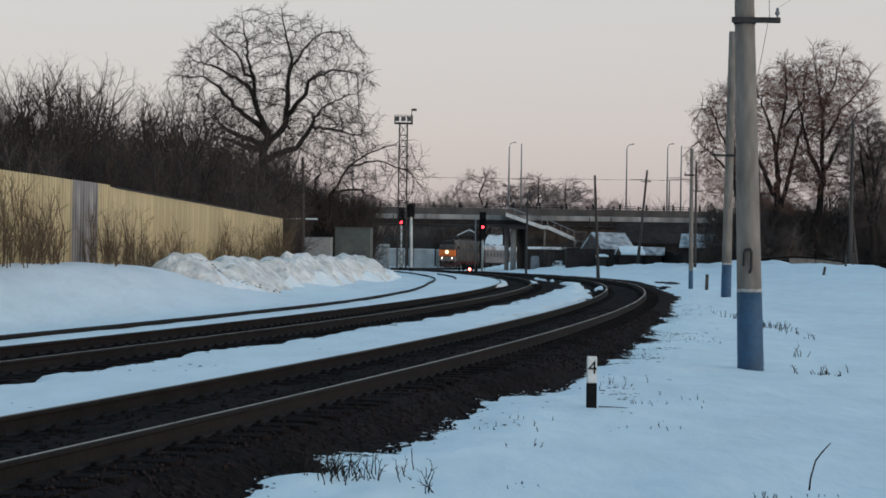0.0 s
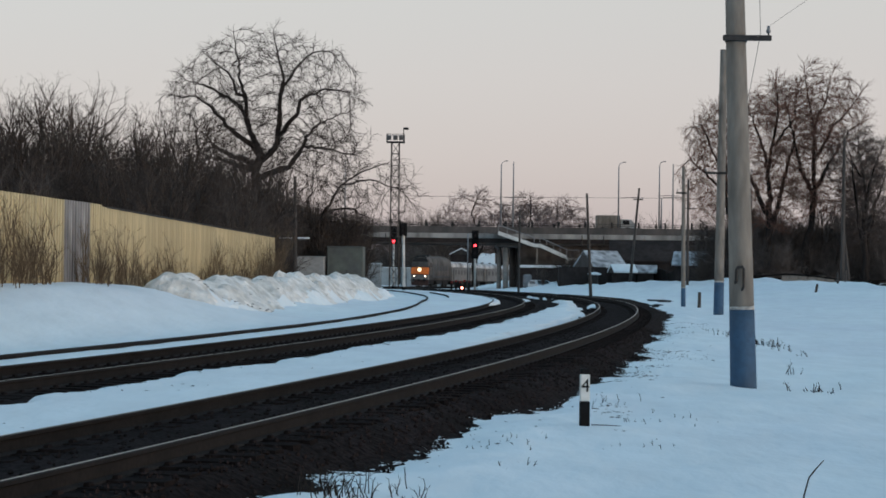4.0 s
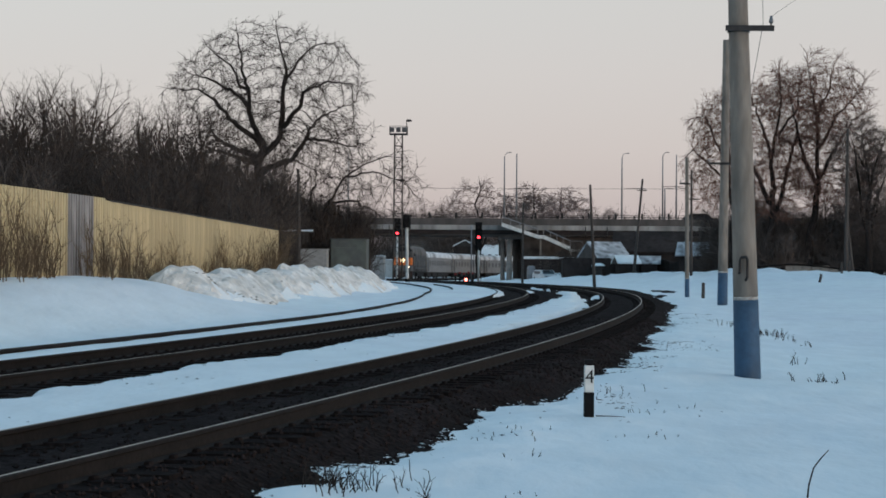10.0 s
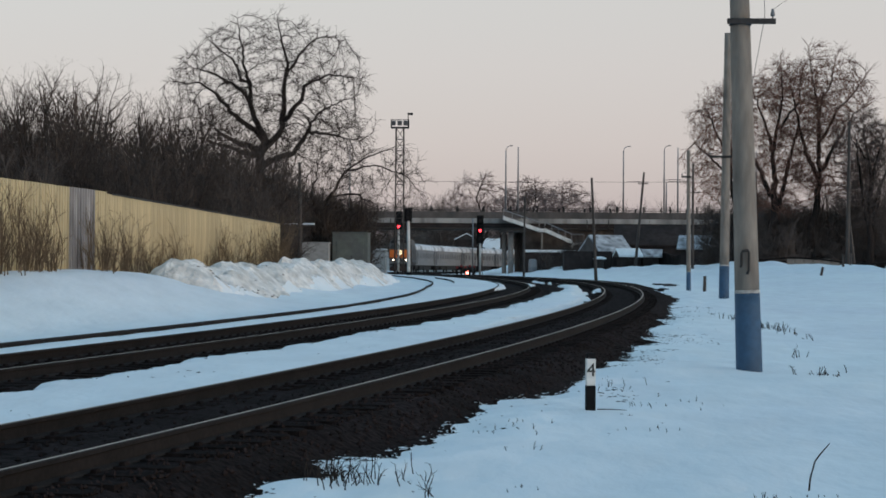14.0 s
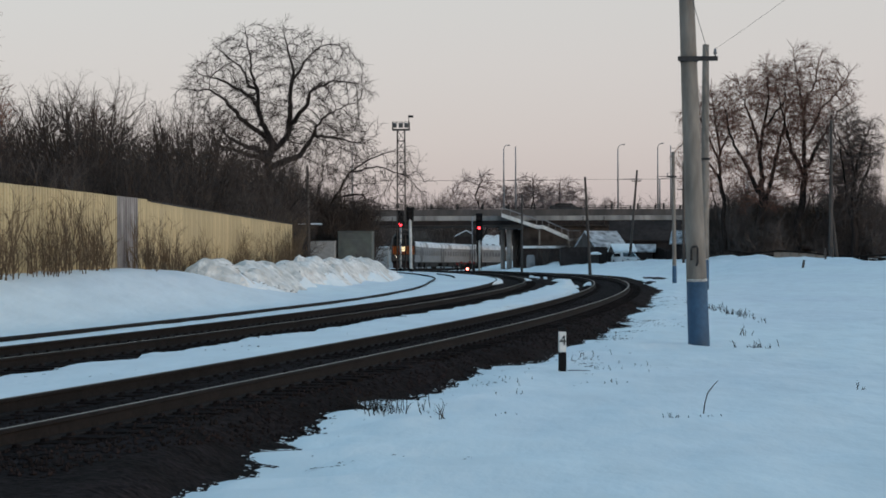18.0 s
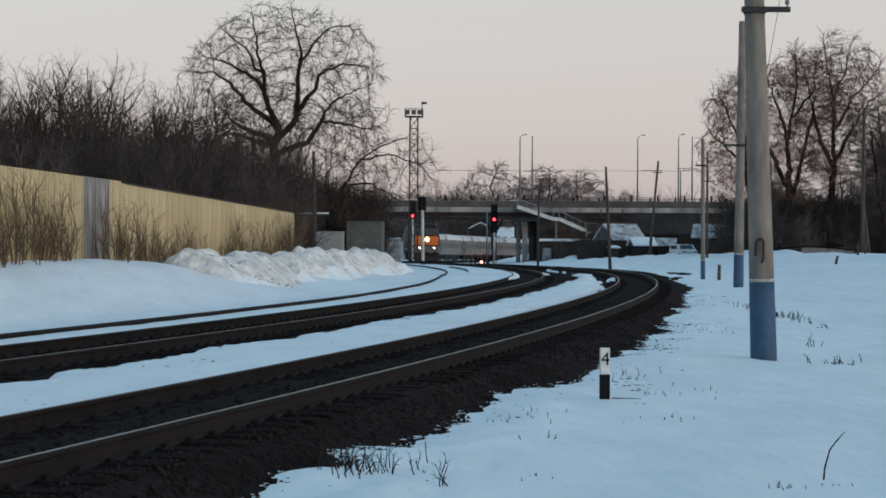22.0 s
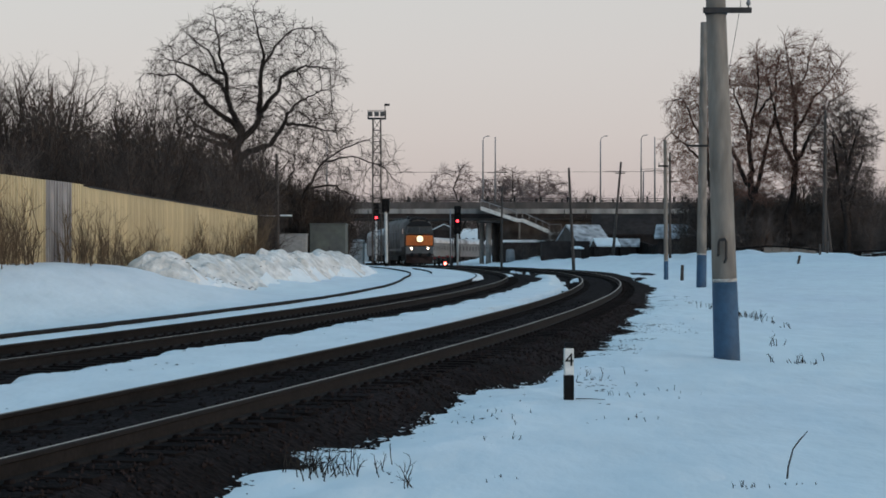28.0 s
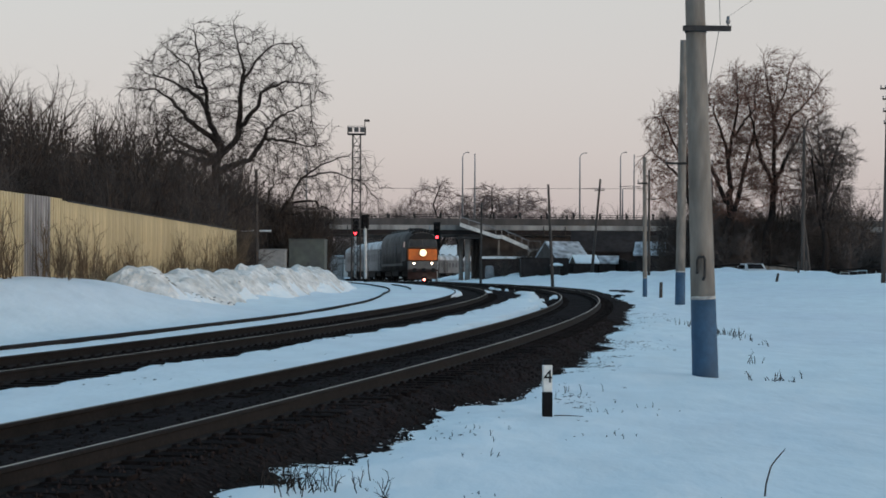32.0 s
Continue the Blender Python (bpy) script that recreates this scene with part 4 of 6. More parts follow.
def colonised(seed, trunk_pts, r_base, lobes, count, step, reach, kill, up, twigs, bark, twig, twig_len=0.7, droop=-0.25, power=2.3, tip=0.012, fat=1.0, wild=0.16, early=0.5, limbs=(), stout=0.5, shell=0.40, drive=0.35):
    """A tree grown into a crown of ellipsoid lobes (centre, radii): limbs seek free space, thin twigs end them. Trunk points run from the ground up.
    limbs: the main boughs, each its depth at the tip and then (x, z) places; stout: their thickness against the trunk's."""
    R = random.Random(seed)
    vol = [a[1][0] * a[1][1] * a[1][2] for a in lobes]
    goals = []
    for (c, q), v in zip(lobes, vol):
        for _ in range(int(count * v / sum(vol))):
            d = Vector((R.gauss(0, 1), R.gauss(0, 1), R.gauss(0, 1))).normalized() * R.random() ** shell
            g = Vector((c[0] + d.x * q[0], c[1] + d.y * q[1], c[2] + d.z * q[2]))
            if not limbs or noise.noise(g * 0.40 + Vector((seed, 0, 0))) > -0.14 + 0.1 * R.random():
                goals.append(g)
    nodes = [Vector(p) for p in trunk_pts]
    par = [i - 1 for i in range(len(nodes))]
    n_trunk = len(nodes)
    low = int(n_trunk * early)
    floor = {}
    for depth, *way in limbs:
        at = min(range(len(nodes)), key=lambda i: math.hypot(nodes[i].x - way[0][0], nodes[i].z - way[0][1]) + (0.25 * abs(nodes[i].y) if i >= n_trunk else 0))
        y0 = nodes[at].y
        runs = [math.hypot(b[0] - a[0], b[1] - a[1]) for a, b in zip(way, way[1:])]
        done, prev_, sway = 0.0, at, R.uniform(0, 6)
        r_at = floor.get(at, r_base * stout)
        for (a, b), run in zip(zip(way, way[1:]), runs):
            k = max(1, round(run / step))
            for j in range(1, k + 1):
                q = (done + run * j / k) / sum(runs)
                x, z = a[0] + (b[0] - a[0]) * j / k, a[1] + (b[1] - a[1]) * j / k
                nodes.append(Vector((x + R.gauss(0, 0.05) + 0.10 * math.sin(sway + q * 11), y0 + depth * q ** 1.2 + 0.15 * math.sin(sway * 2 + q * 9), z + R.gauss(0, 0.05))))
                par.append(prev_)
                prev_ = len(nodes) - 1
                floor[prev_] = r_at * 0.8 * (1 - q) ** 1.0 + tip * 1.6
            done += run
    for _ in range(90):
        kd = KDTree(len(nodes) - low)
        for i in range(low, len(nodes)):
            kd.insert(nodes[i], i)
        kd.balance()
        pull = {}
        left = []
        for g in goals:
            _, i, dist = kd.find(g)
            if dist < kill:
                continue
            left.append(g)
            if dist < reach:
                pull[i] = pull.get(i, Vector()) + (g - nodes[i]).normalized()
        goals = left
        if not pull:
            break
        for i, d in pull.items():
            back = (nodes[i] - nodes[par[i]]).normalized() if par[i] >= 0 else Vector((0, 0, 1))
            d = (d.normalized() + back * drive + Vector((R.gauss(0, wild), R.gauss(0, wild), up + R.gauss(0, wild * 0.75)))).normalized()
            tipp = nodes[i] + d * step
            if kd.find(tipp)[2] > step * 0.45:
                nodes.append(tipp)
                par.append(i)
    kids = [[] for _ in nodes]
    for i, p in enumerate(par):
        if p >= 0:
            kids[p].append(i)
    rad = [0.0] * len(nodes)
    for i in range(len(nodes) - 1, -1, -1):
        rad[i] = max(tip, sum(rad[k] ** power for k in kids[i]) ** (1 / power)) if kids[i] else tip
    if limbs:
        rad = [max(q, floor.get(i, 0.0), r_base * (1 - 0.40 * i / n_trunk) if i < n_trunk else 0.0) for i, q in enumerate(rad)]
    else:
        rad = [max(tip, r_base * (q / rad[0]) ** fat if q > tip * 1.5 else q) for q in rad]
    T, C = Wood(seed), Wood(seed + 1)
    T.tube(nodes[:n_trunk], [rad[i] * (1.2 if i == 0 else 1) for i in range(n_trunk)], 10)

    def chain(start, first):
        line_ = [start, first]
        while kids[line_[-1]]:
            nxt = max(kids[line_[-1]], key=lambda k: rad[k])
            for k in kids[line_[-1]]:
                if k != nxt:
                    todo.append((line_[-1], k))
            line_.append(nxt)
        return line_
    todo = [(i, k) for i in range(n_trunk) for k in kids[i] if k >= n_trunk]
    while todo:
        c = chain(*todo.pop())
        rr = [rad[i] for i in c]
        rr[0] = min(rr[0], rr[1] * 1.15)
        C.tube([nodes[i] for i in c], rr, 6 if rr[1] > 0.08 else (4 if rr[1] > 0.03 else 3))
    for i in range(n_trunk, len(nodes)):
        if rad[i] < tip * 3.2:
            for _ in range(twigs if kids[i] else twigs + 1):
                d = (nodes[i] - nodes[par[i]]).normalized()
                d = (d + Vector((R.gauss(0, 0.6), R.gauss(0, 0.6), R.gauss(0, 0.5)))).normalized()
                p = nodes[i]
                q = p + d * twig_len * R.uniform(0.4, 0.8)
                e = q + (d + Vector((R.gauss(0, 0.3), R.gauss(0, 0.3), droop + R.gauss(0, 0.3)))).normalized() * twig_len * R.uniform(0.3, 0.8)
                C.tube([p, q, e], [tip * 0.85, tip * 0.7, tip * 0.5], 3)
    return T.mesh("trunk", bark), C.mesh("crown", (bark, twig))


def bole(h, n, bend=0.25, lean=(0, 0)):
    return [(bend * math.sin(i * 0.8) * i / n + lean[0] * (i / n) ** 2, 0.1 * math.sin(i * 1.3) + lean[1] * (i / n) ** 2, h * i / n - 0.2) for i in range(n + 1)]


big = colonised(14, bole(10.8, 16, 0.25, (0.5, 0)), 0.48, [((1.0, 0, 14.2), (8.0, 6.4, 6.4)), ((-3.8, 0, 11.6), (3.4, 4.0, 3.4)), ((5.6, 0, 11.2), (4.0, 4.2, 4.0))], 3200, 0.42, 3.6, 0.52, 0.03, 3, M_BARK, M_TWIG, 0.75, -0.3, tip=0.0155, power=2.12, wild=0.18, drive=0.8, early=0.96, stout=0.66, shell=0.36, limbs=[
    (1.2, (0.5, 10.6), (-0.4, 13.2), (-1.2, 14.6), (-3.5, 16.1), (-5.8, 16.8)),
    (-1.5, (-0.4, 13.2), (-0.9, 15.7), (-1.1, 17.6), (-1.6, 20.2)),
    (2.2, (-0.9, 15.2), (-2.4, 17.5), (-4.3, 19.0)),
    (-2.0, (0.6, 10.2), (1.8, 11.4), (2.2, 13.0), (2.1, 15.2), (2.2, 17.0), (1.7, 20.3)),
    (1.8, (2.1, 15.4), (3.1, 17.5), (4.4, 18.8), (6.2, 19.2)),
    (-1.0, (2.2, 12.3), (3.1, 13.6), (3.7, 15.0), (5.6, 15.8), (7.9, 15.5)),
    (2.8, (0.7, 8.9), (2.7, 9.7), (3.7, 11.4), (5.6, 11.3), (8.0, 10.8)),
    (1.0, (3.7, 11.4), (4.8, 13.3), (7.0, 14.2)),
    (-2.6, (0.5, 10.6), (-0.9, 12.0), (-2.5, 13.6), (-4.3, 15.0), (-6.3, 15.1)),
    (2.6, (0.4, 9.8), (-1.5, 10.5), (-3.1, 11.4), (-4.8, 13.0)),
    (-3.4, (0.5, 9.4), (-1.8, 9.9), (-3.6, 10.6)),
])
plant_tree(-16.3, 150.0, big, "large spreading bare tree with dark crooked limbs", 0.985, 0, wide=1.03)
leaning = colonised(17, bole(4.5, 9, 0.2, (0.6, 0)), 0.22, [((5.0, 0, 7.6), (4.6, 2.6, 3.0)), ((1.6, 0, 6.4), (3.0, 2.6, 2.8))], 900, 0.46, 3.6, 0.58, -0.05, 3, M_BARK, M_TWIG, 0.85, -0.4, tip=0.0155, power=2.6, drive=0.7, wild=0.18, early=0.9, stout=0.7, limbs=[
    (0.8, (0.5, 4.0), (1.4, 6.2), (2.9, 8.4), (4.6, 9.6), (7.4, 10.6)),
    (-1.2, (2.9, 8.4), (5.2, 8.9), (7.7, 8.0)),
    (1.6, (1.4, 6.2), (3.4, 6.6), (5.4, 5.6)),
    (-1.4, (0.5, 4.2), (0.2, 6.8), (0.8, 9.6)),
])
plant_tree(-12.6, 156.0, leaning, "smaller bare tree with long drooping boughs", 1.0, 0)
# the group by the gardens: upright limbs, rounded crowns, reddish tips
pop = colonised(23, bole(8.0, 14, 0.15, (0.3, 0)), 0.45, [((0.4, 0, 14.4), (4.4, 4.0, 5.0)), ((0.6, 0, 8.6), (4.2, 3.6, 4.0))], 3300, 0.40, 3.4, 0.46, 0.16, 4, M_BARK, M_TWIGR, 0.85, 0.12, tip=0.0162, power=2.15, drive=0.8, wild=0.15, early=0.5, stout=0.62, limbs=[
    (1.0, (0.3, 7.6), (0.1, 10.8), (-0.9, 14.4), (-1.9, 17.4)),
    (-1.2, (0.1, 10.8), (0.6, 13.8), (0.9, 17.8), (0.5, 19.4)),
    (1.6, (0.3, 5.2), (1.4, 8.6), (2.2, 12.4), (2.8, 15.2), (4.0, 17.4)),
    (-1.6, (0.6, 12.8), (2.2, 15.4), (2.6, 18.8)),
    (-1.8, (0.2, 6.4), (-1.5, 9.4), (-2.8, 12.0), (-3.6, 14.8)),
])
pop2 = colonised(29, bole(7.6, 13, 0.2, (0.8, 0)), 0.44, [((1.0, 0, 15.0), (4.6, 4.0, 5.4)), ((2.6, 0, 10.4), (4.2, 3.6, 4.6))], 3300, 0.40, 3.4, 0.46, 0.16, 4, M_BARK, M_TWIGR, 0.85, 0.12, tip=0.0162, power=2.15, drive=0.8, wild=0.15, early=0.5, stout=0.62, limbs=[
    (0.8, (0.8, 7.2), (0.9, 11.8), (0.6, 15.6), (0.2, 18.4), (-0.2, 20.6)),
    (-1.4, (0.9, 11.8), (2.5, 14.6), (4.1, 16.8), (5.2, 18.2)),
    (1.8, (0.9, 8.8), (2.3, 11.4), (4.1, 14.4), (6.2, 15.6)),
    (1.2, (0.7, 14.6), (1.9, 17.0), (2.5, 19.6)),
    (-1.8, (0.7, 8.0), (-0.6, 11.0), (-1.6, 14.6), (-2.2, 17.6)),
])
weeping = colonised(37, bole(6.5, 11, 0.2, (-0.2, 0)), 0.36, [((-1.6, 0, 12.4), (3.8, 3.2, 4.8)), ((-2.6, 0, 8.6), (2.6, 2.8, 3.0))], 2300, 0.40, 3.4, 0.46, 0.08, 4, M_BARK, M_TWIGR, 0.9, -0.1, tip=0.0165, power=2.15, drive=0.8, wild=0.15, early=0.6, stout=0.62, limbs=[
    (1.0, (-0.2, 6.0), (-0.5, 10.0), (-0.9, 14.0), (-1.5, 17.0)),
    (-1.2, (-0.4, 9.0), (-2.0, 12.4), (-3.6, 14.8), (-5.0, 14.4)),
    (1.4, (-0.3, 7.6), (-2.6, 10.2), (-4.6, 11.6), (-5.8, 10.4)),
    (1.4, (-0.5, 10.0), (1.0, 13.0), (1.8, 16.0)),
])
plant_tree(27.4, 172, pop, "tall bare tree with reddish upper twigs", 0.96, 0, "bare trees by the gardens", wide=1.02)
plant_tree(30.8, 172, pop2, "tall bare tree with reddish upper twigs", 0.96, 0, "bare trees by the gardens", wide=1.02)
grey_crown = pop[1].copy()
grey_crown.materials[1] = M_TWIGG
plant_tree(35.4, 168, (pop[0], grey_crown), "dense bare tree among the gardens", 0.72, 200, "bare trees by the gardens")
plant_tree(36.2, 171, (pop[0], grey_crown), "dense bare tree among the gardens", 0.58, 80, "bare trees by the gardens")
plant_tree(24.4, 174, weeping, "bare tree with drooping outer boughs behind a pole", 0.94, 0, "bare trees by the gardens", wide=0.85)


def bush_meshes(seed, stems, height, r, spec, twig):
    C = Wood(seed)
    R = C.r
    for k in range(stems):
        a, s = R.uniform(0, 6.283), math.radians(R.uniform(2, 22))
        C.branch(Vector((R.uniform(-0.7, 0.7), R.uniform(-0.7, 0.7), -0.1)), Vector((math.sin(s) * math.cos(a), math.sin(s) * math.sin(a), math.cos(s))), height * R.uniform(0.6, 1.0), r * R.uniform(0.6, 1.1), 0, spec)
    return None, C.mesh("crown", twig)


SP_BUSH = [(13, 0.34, 38, 0.03, 0.07, 0.05), (6, 0.48, 46, 0.04, 0.14, 0.1), (3, 0.55, 45, 0.02, 0.18, 0.1), (0, 0, 0, 0.0, 0.2, 0)]
thick = [bush_meshes(100 + k, 8, 10.5, 0.10, SP_BUSH, M_THICK) for k in range(4)]
SP_BRUSH = [(10, 0.4, 42, 0.03, 0.10, 0.0), (6, 0.5, 46, 0.03, 0.16, 0.1), (3, 0.55, 45, 0.0, 0.2, 0.1), (0, 0, 0, 0.0, 0.2, 0)]
brush = brush_near = [bush_meshes(200 + k, 13, 4.6, 0.06, SP_BRUSH, M_THICK) for k in range(2)]


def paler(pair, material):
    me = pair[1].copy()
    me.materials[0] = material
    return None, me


# same brush with lightened bark, where shade would make it too dark
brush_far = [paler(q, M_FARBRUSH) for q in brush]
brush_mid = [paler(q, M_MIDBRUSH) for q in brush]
rng = random.Random(3)
for row, (y, n, hh) in enumerate(((98, 12, 0.66), (104, 13, 0.82), (110, 13, 0.95), (117, 14, 1.10), (125, 14, 1.17), (134, 14, 1.20), (146, 13, 1.0))):
    for k in range(n):
        yy = y + rng.uniform(-4, 4)
        x = -11.6 - (y - 98) * 0.03 - k * 2.2 + rng.uniform(-1.0, 1.0)
        h = hh * rng.uniform(0.82, 1.12) * (0.78 + 0.22 * min(1, k / 2.5)) * (0.84 if y > 115 and -18.5 < x < -14 else 1.0)
        plant_tree(x, yy, thick[rng.randrange(4)], "bare grey-brown thicket tree behind the yellow fence", h, rng.uniform(0, 360), "thicket behind the fence", "thicket_tree", 0.2)
for k in range(9):
    plant_tree(-14.0 + k * 0.62 + rng.uniform(-0.3, 0.3), 154.5 + rng.uniform(-1, 4), thick[k % 4], "bare thicket behind the kiosk", rng.uniform(0.68, 0.84) - 0.02 * k, rng.uniform(0, 360), "thicket beside the bridge", "thicket_tree", 0.2)
for k in range(7):
    plant_tree(-17 + k * 0.95, 186 + rng.uniform(-5, 9), thick[k % 4], "bare thicket beside the bridge", rng.uniform(0.6, 0.75), rng.uniform(0, 360), "thicket beside the bridge", "thicket_tree", 0.1)
for k in range(26):
    plant_tree(-13.8 - k * 0.85 + rng.uniform(-0.4, 0.4), 120 + rng.uniform(-5, 8), brush_near[k % 2], "dense grey-brown brush behind the yellow fence", rng.uniform(1.75, 2.1) * (0.78 + 0.22 * min(1, k / 7)), rng.uniform(0, 360), "thicket behind the fence", "brush", 0.2, 0.78)
for k in range(5):
    plant_tree(-14.6 + k * 0.5, 132 + rng.uniform(-6, 9), thick[k % 4], "bare thicket behind the end of the yellow fence", rng.uniform(0.52, 0.68) - 0.01 * k, rng.uniform(0, 360), "thicket behind the fence", "thicket_tree", 0.1)
for k in range(4):
    plant_tree(-13.6 + k * 0.9 + rng.uniform(-0.5, 0.5), 158 + rng.uniform(-5, 9), thick[k % 4], "low bare thicket beside the railway", rng.uniform(0.42, 0.62), rng.uniform(0, 360), "thicket beside the bridge", "thicket_tree", 0.2)
for k in range(11):
    plant_tree(25.5 + k * 2.1 + rng.uniform(-0.6, 0.6), 186 + rng.uniform(-7, 9), thick[k % 4], "dense bare garden bush", rng.uniform(0.4, 0.62), rng.uniform(0, 360), "garden bushes", "thicket_tree", 0.3)
for k in range(10):
    plant_tree(10 + k * 1.6 + rng.uniform(-0.6, 0.6), 215 + rng.uniform(-6, 9), thick[k % 4], "bare bush between the houses", rng.uniform(0.25, 0.42), rng.uniform(0, 360), "bushes by the houses", "thicket_tree", 0.2)
plant_tree(-35.0, 112, pop2, "tall bare tree with reddish twigs behind the fence", 0.98, 30, "")
# far trees beyond the bridge, the haze put into their pale twig colour
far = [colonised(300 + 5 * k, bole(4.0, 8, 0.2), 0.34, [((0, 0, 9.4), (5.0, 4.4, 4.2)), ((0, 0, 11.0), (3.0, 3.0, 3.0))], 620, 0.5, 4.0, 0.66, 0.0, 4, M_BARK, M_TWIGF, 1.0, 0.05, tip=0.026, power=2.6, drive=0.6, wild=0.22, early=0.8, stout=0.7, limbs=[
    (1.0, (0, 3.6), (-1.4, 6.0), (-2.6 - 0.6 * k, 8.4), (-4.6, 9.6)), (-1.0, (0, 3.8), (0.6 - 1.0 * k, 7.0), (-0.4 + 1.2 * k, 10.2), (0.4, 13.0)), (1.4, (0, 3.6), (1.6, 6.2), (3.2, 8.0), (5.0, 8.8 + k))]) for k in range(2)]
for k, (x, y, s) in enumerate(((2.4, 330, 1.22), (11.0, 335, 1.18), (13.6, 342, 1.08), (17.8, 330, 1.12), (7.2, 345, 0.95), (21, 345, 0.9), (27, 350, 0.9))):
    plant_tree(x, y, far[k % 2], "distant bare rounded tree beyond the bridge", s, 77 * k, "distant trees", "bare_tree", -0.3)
for k in range(56):
    plant_tree(-34 + k * 2.1 + rng.uniform(-0.8, 0.8), 395 + rng.uniform(-25, 25), thick[k % 4], "distant bare thicket beyond the bridge", rng.uniform(1.05, 1.25) if k < 19 else rng.uniform(1.0, 1.15), rng.uniform(0, 360), "distant thicket", "thicket_tree", -0.6, 1.3)
for k in range(26):
    plant_tree(22 + k * 2.0 + rng.uniform(-0.8, 0.8), 262 + rng.uniform(-12, 14), thick[k % 4], "bare trees behind the garden houses", rng.uniform(0.7, 1.0), rng.uniform(0, 360), "trees behind the gardens", "thicket_tree", -0.2, 1.2)
for k in range(14):
    plant_tree(23 + k * 2.3 + rng.uniform(-0.8, 0.8), 178 + rng.uniform(-4, 4), thick[k % 4], "dense bare garden bush", rng.uniform(0.3, 0.5), rng.uniform(0, 360), "garden bushes", "thicket_tree", 0.3, 1.4)
for k in range(34):
    plant_tree(-12.0 + k * 0.43 + rng.uniform(-0.3, 0.3), 408 + rng.uniform(-5, 5), brush[k % 2], "dense grey thicket rising behind the bridge", rng.uniform(3.0, 3.35) - 0.03 * abs(k - 15), rng.uniform(0, 360), "distant thicket", "thicket_tree", -0.8, 0.6)
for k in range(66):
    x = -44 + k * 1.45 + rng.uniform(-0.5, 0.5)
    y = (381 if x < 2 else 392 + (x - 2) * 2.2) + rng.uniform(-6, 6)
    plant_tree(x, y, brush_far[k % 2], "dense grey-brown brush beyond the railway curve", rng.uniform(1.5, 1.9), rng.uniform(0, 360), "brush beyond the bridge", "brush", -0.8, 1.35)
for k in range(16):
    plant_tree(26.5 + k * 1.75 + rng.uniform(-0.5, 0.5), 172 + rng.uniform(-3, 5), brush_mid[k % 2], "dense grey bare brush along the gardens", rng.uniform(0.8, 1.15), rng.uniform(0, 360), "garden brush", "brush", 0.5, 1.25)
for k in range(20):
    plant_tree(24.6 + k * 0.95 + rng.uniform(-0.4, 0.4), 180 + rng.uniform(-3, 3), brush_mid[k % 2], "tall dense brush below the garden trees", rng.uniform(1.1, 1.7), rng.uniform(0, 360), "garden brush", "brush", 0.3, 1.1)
for k in range(12):
    plant_tree(-20.5 + k * 0.82 + rng.uniform(-0.4, 0.4), 176 + rng.uniform(-5, 12), thick[k % 4], "bare thicket beside the bridge ramp", rng.uniform(0.6, 0.85) - 0.018 * k, rng.uniform(0, 360), "thicket beside the bridge", "thicket_tree", 0.1)
for k in range(28):
    plant_tree(-20.5 + k * 0.4 + rng.uniform(-0.3, 0.3), 186 + rng.uniform(-7, 8), brush_near[k % 2], "dense grey-brown brush beside the bridge ramp", rng.uniform(1.65, 2.05) - 0.014 * k, rng.uniform(0, 360), "thicket beside the bridge", "brush", 0.2, 0.8)
for k in range(16):
    plant_tree(-14.6 + k * 0.31 + rng.uniform(-0.2, 0.2), 163 + rng.uniform(-3, 4), brush_near[k % 2], "dense grey-brown brush behind the kiosk", rng.uniform(1.35, 1.65) - 0.02 * k, rng.uniform(0, 360), "thicket beside the bridge", "brush", 0.2, 0.7)
for k in range(9):
    plant_tree(12.5 + k * 1.4 + rng.uniform(-0.4, 0.4), 222 + rng.uniform(-3, 3), brush[k % 2], "dense dark brush below the bridge", rng.uniform(0.7, 1.0), rng.uniform(0, 360), "brush below the bridge", "brush", 0.2, 1.2)
for k in range(26):
    plant_tree(24.8 + k * 0.62 + rng.uniform(-0.5, 0.5), 184 + rng.uniform(-4, 6), thick[k % 4], "dense bare garden trees under the tall crowns", rng.uniform(0.6, 0.9), rng.uniform(0, 360), "garden trees", "thicket_tree", 0.3, 1.3)
for k, x in enumerate((-22, -13.5, 5.2, 22.1)):
    part("joint", boxm(x, x + 0.04, -0.256, -0.2, 6.03, 6.59), M_CONCD, bridge)
for x in (-9.0, 14.6, 17.2):
    part("drain_pipe", tubem([(x, -0.3, 6.5), (x, -0.3, 5.2)], 0.06, 6), M_STEEL, bridge)


# bare gravel showing through the snow beside the curve
def gravel_patch(x, y, w, d, seed):
    R = random.Random(seed)
    n, rings = 22, 4
    v, f = [], []
    for r in range(rings + 1):
        for k in range(n):
            a = 2 * math.pi * k / n
            q = r / rings * (1 + 0.28 * math.sin(3 * a + seed) + 0.12 * R.uniform(-1, 1))
            px_, py_ = x + w * q * math.cos(a), y + d * q * math.sin(a)
            v.append((px_ - x, py_ - y, ground_at(px_, py_) + 0.07 * (1 - (r / rings) ** 2) + R.uniform(0, 0.02) - (0.06 if r == rings else 0)))
    for r in range(rings):
        for k in range(n):
            f.append((r * n + k, r * n + (k + 1) % n, (r + 1) * n + (k + 1) % n, (r + 1) * n + k))
    t = thing("gravel_patch", pose(x, y, 0), "dark bare gravel patch showing through the snow", "gravel")
    part("gravel", (v, [], f), M_BALLAST, t, smooth=True)


gravel_patch(12.9, 123, 0.75, 5.0, 1)
gravel_patch(10.6, 104, 0.35, 2.0, 2)


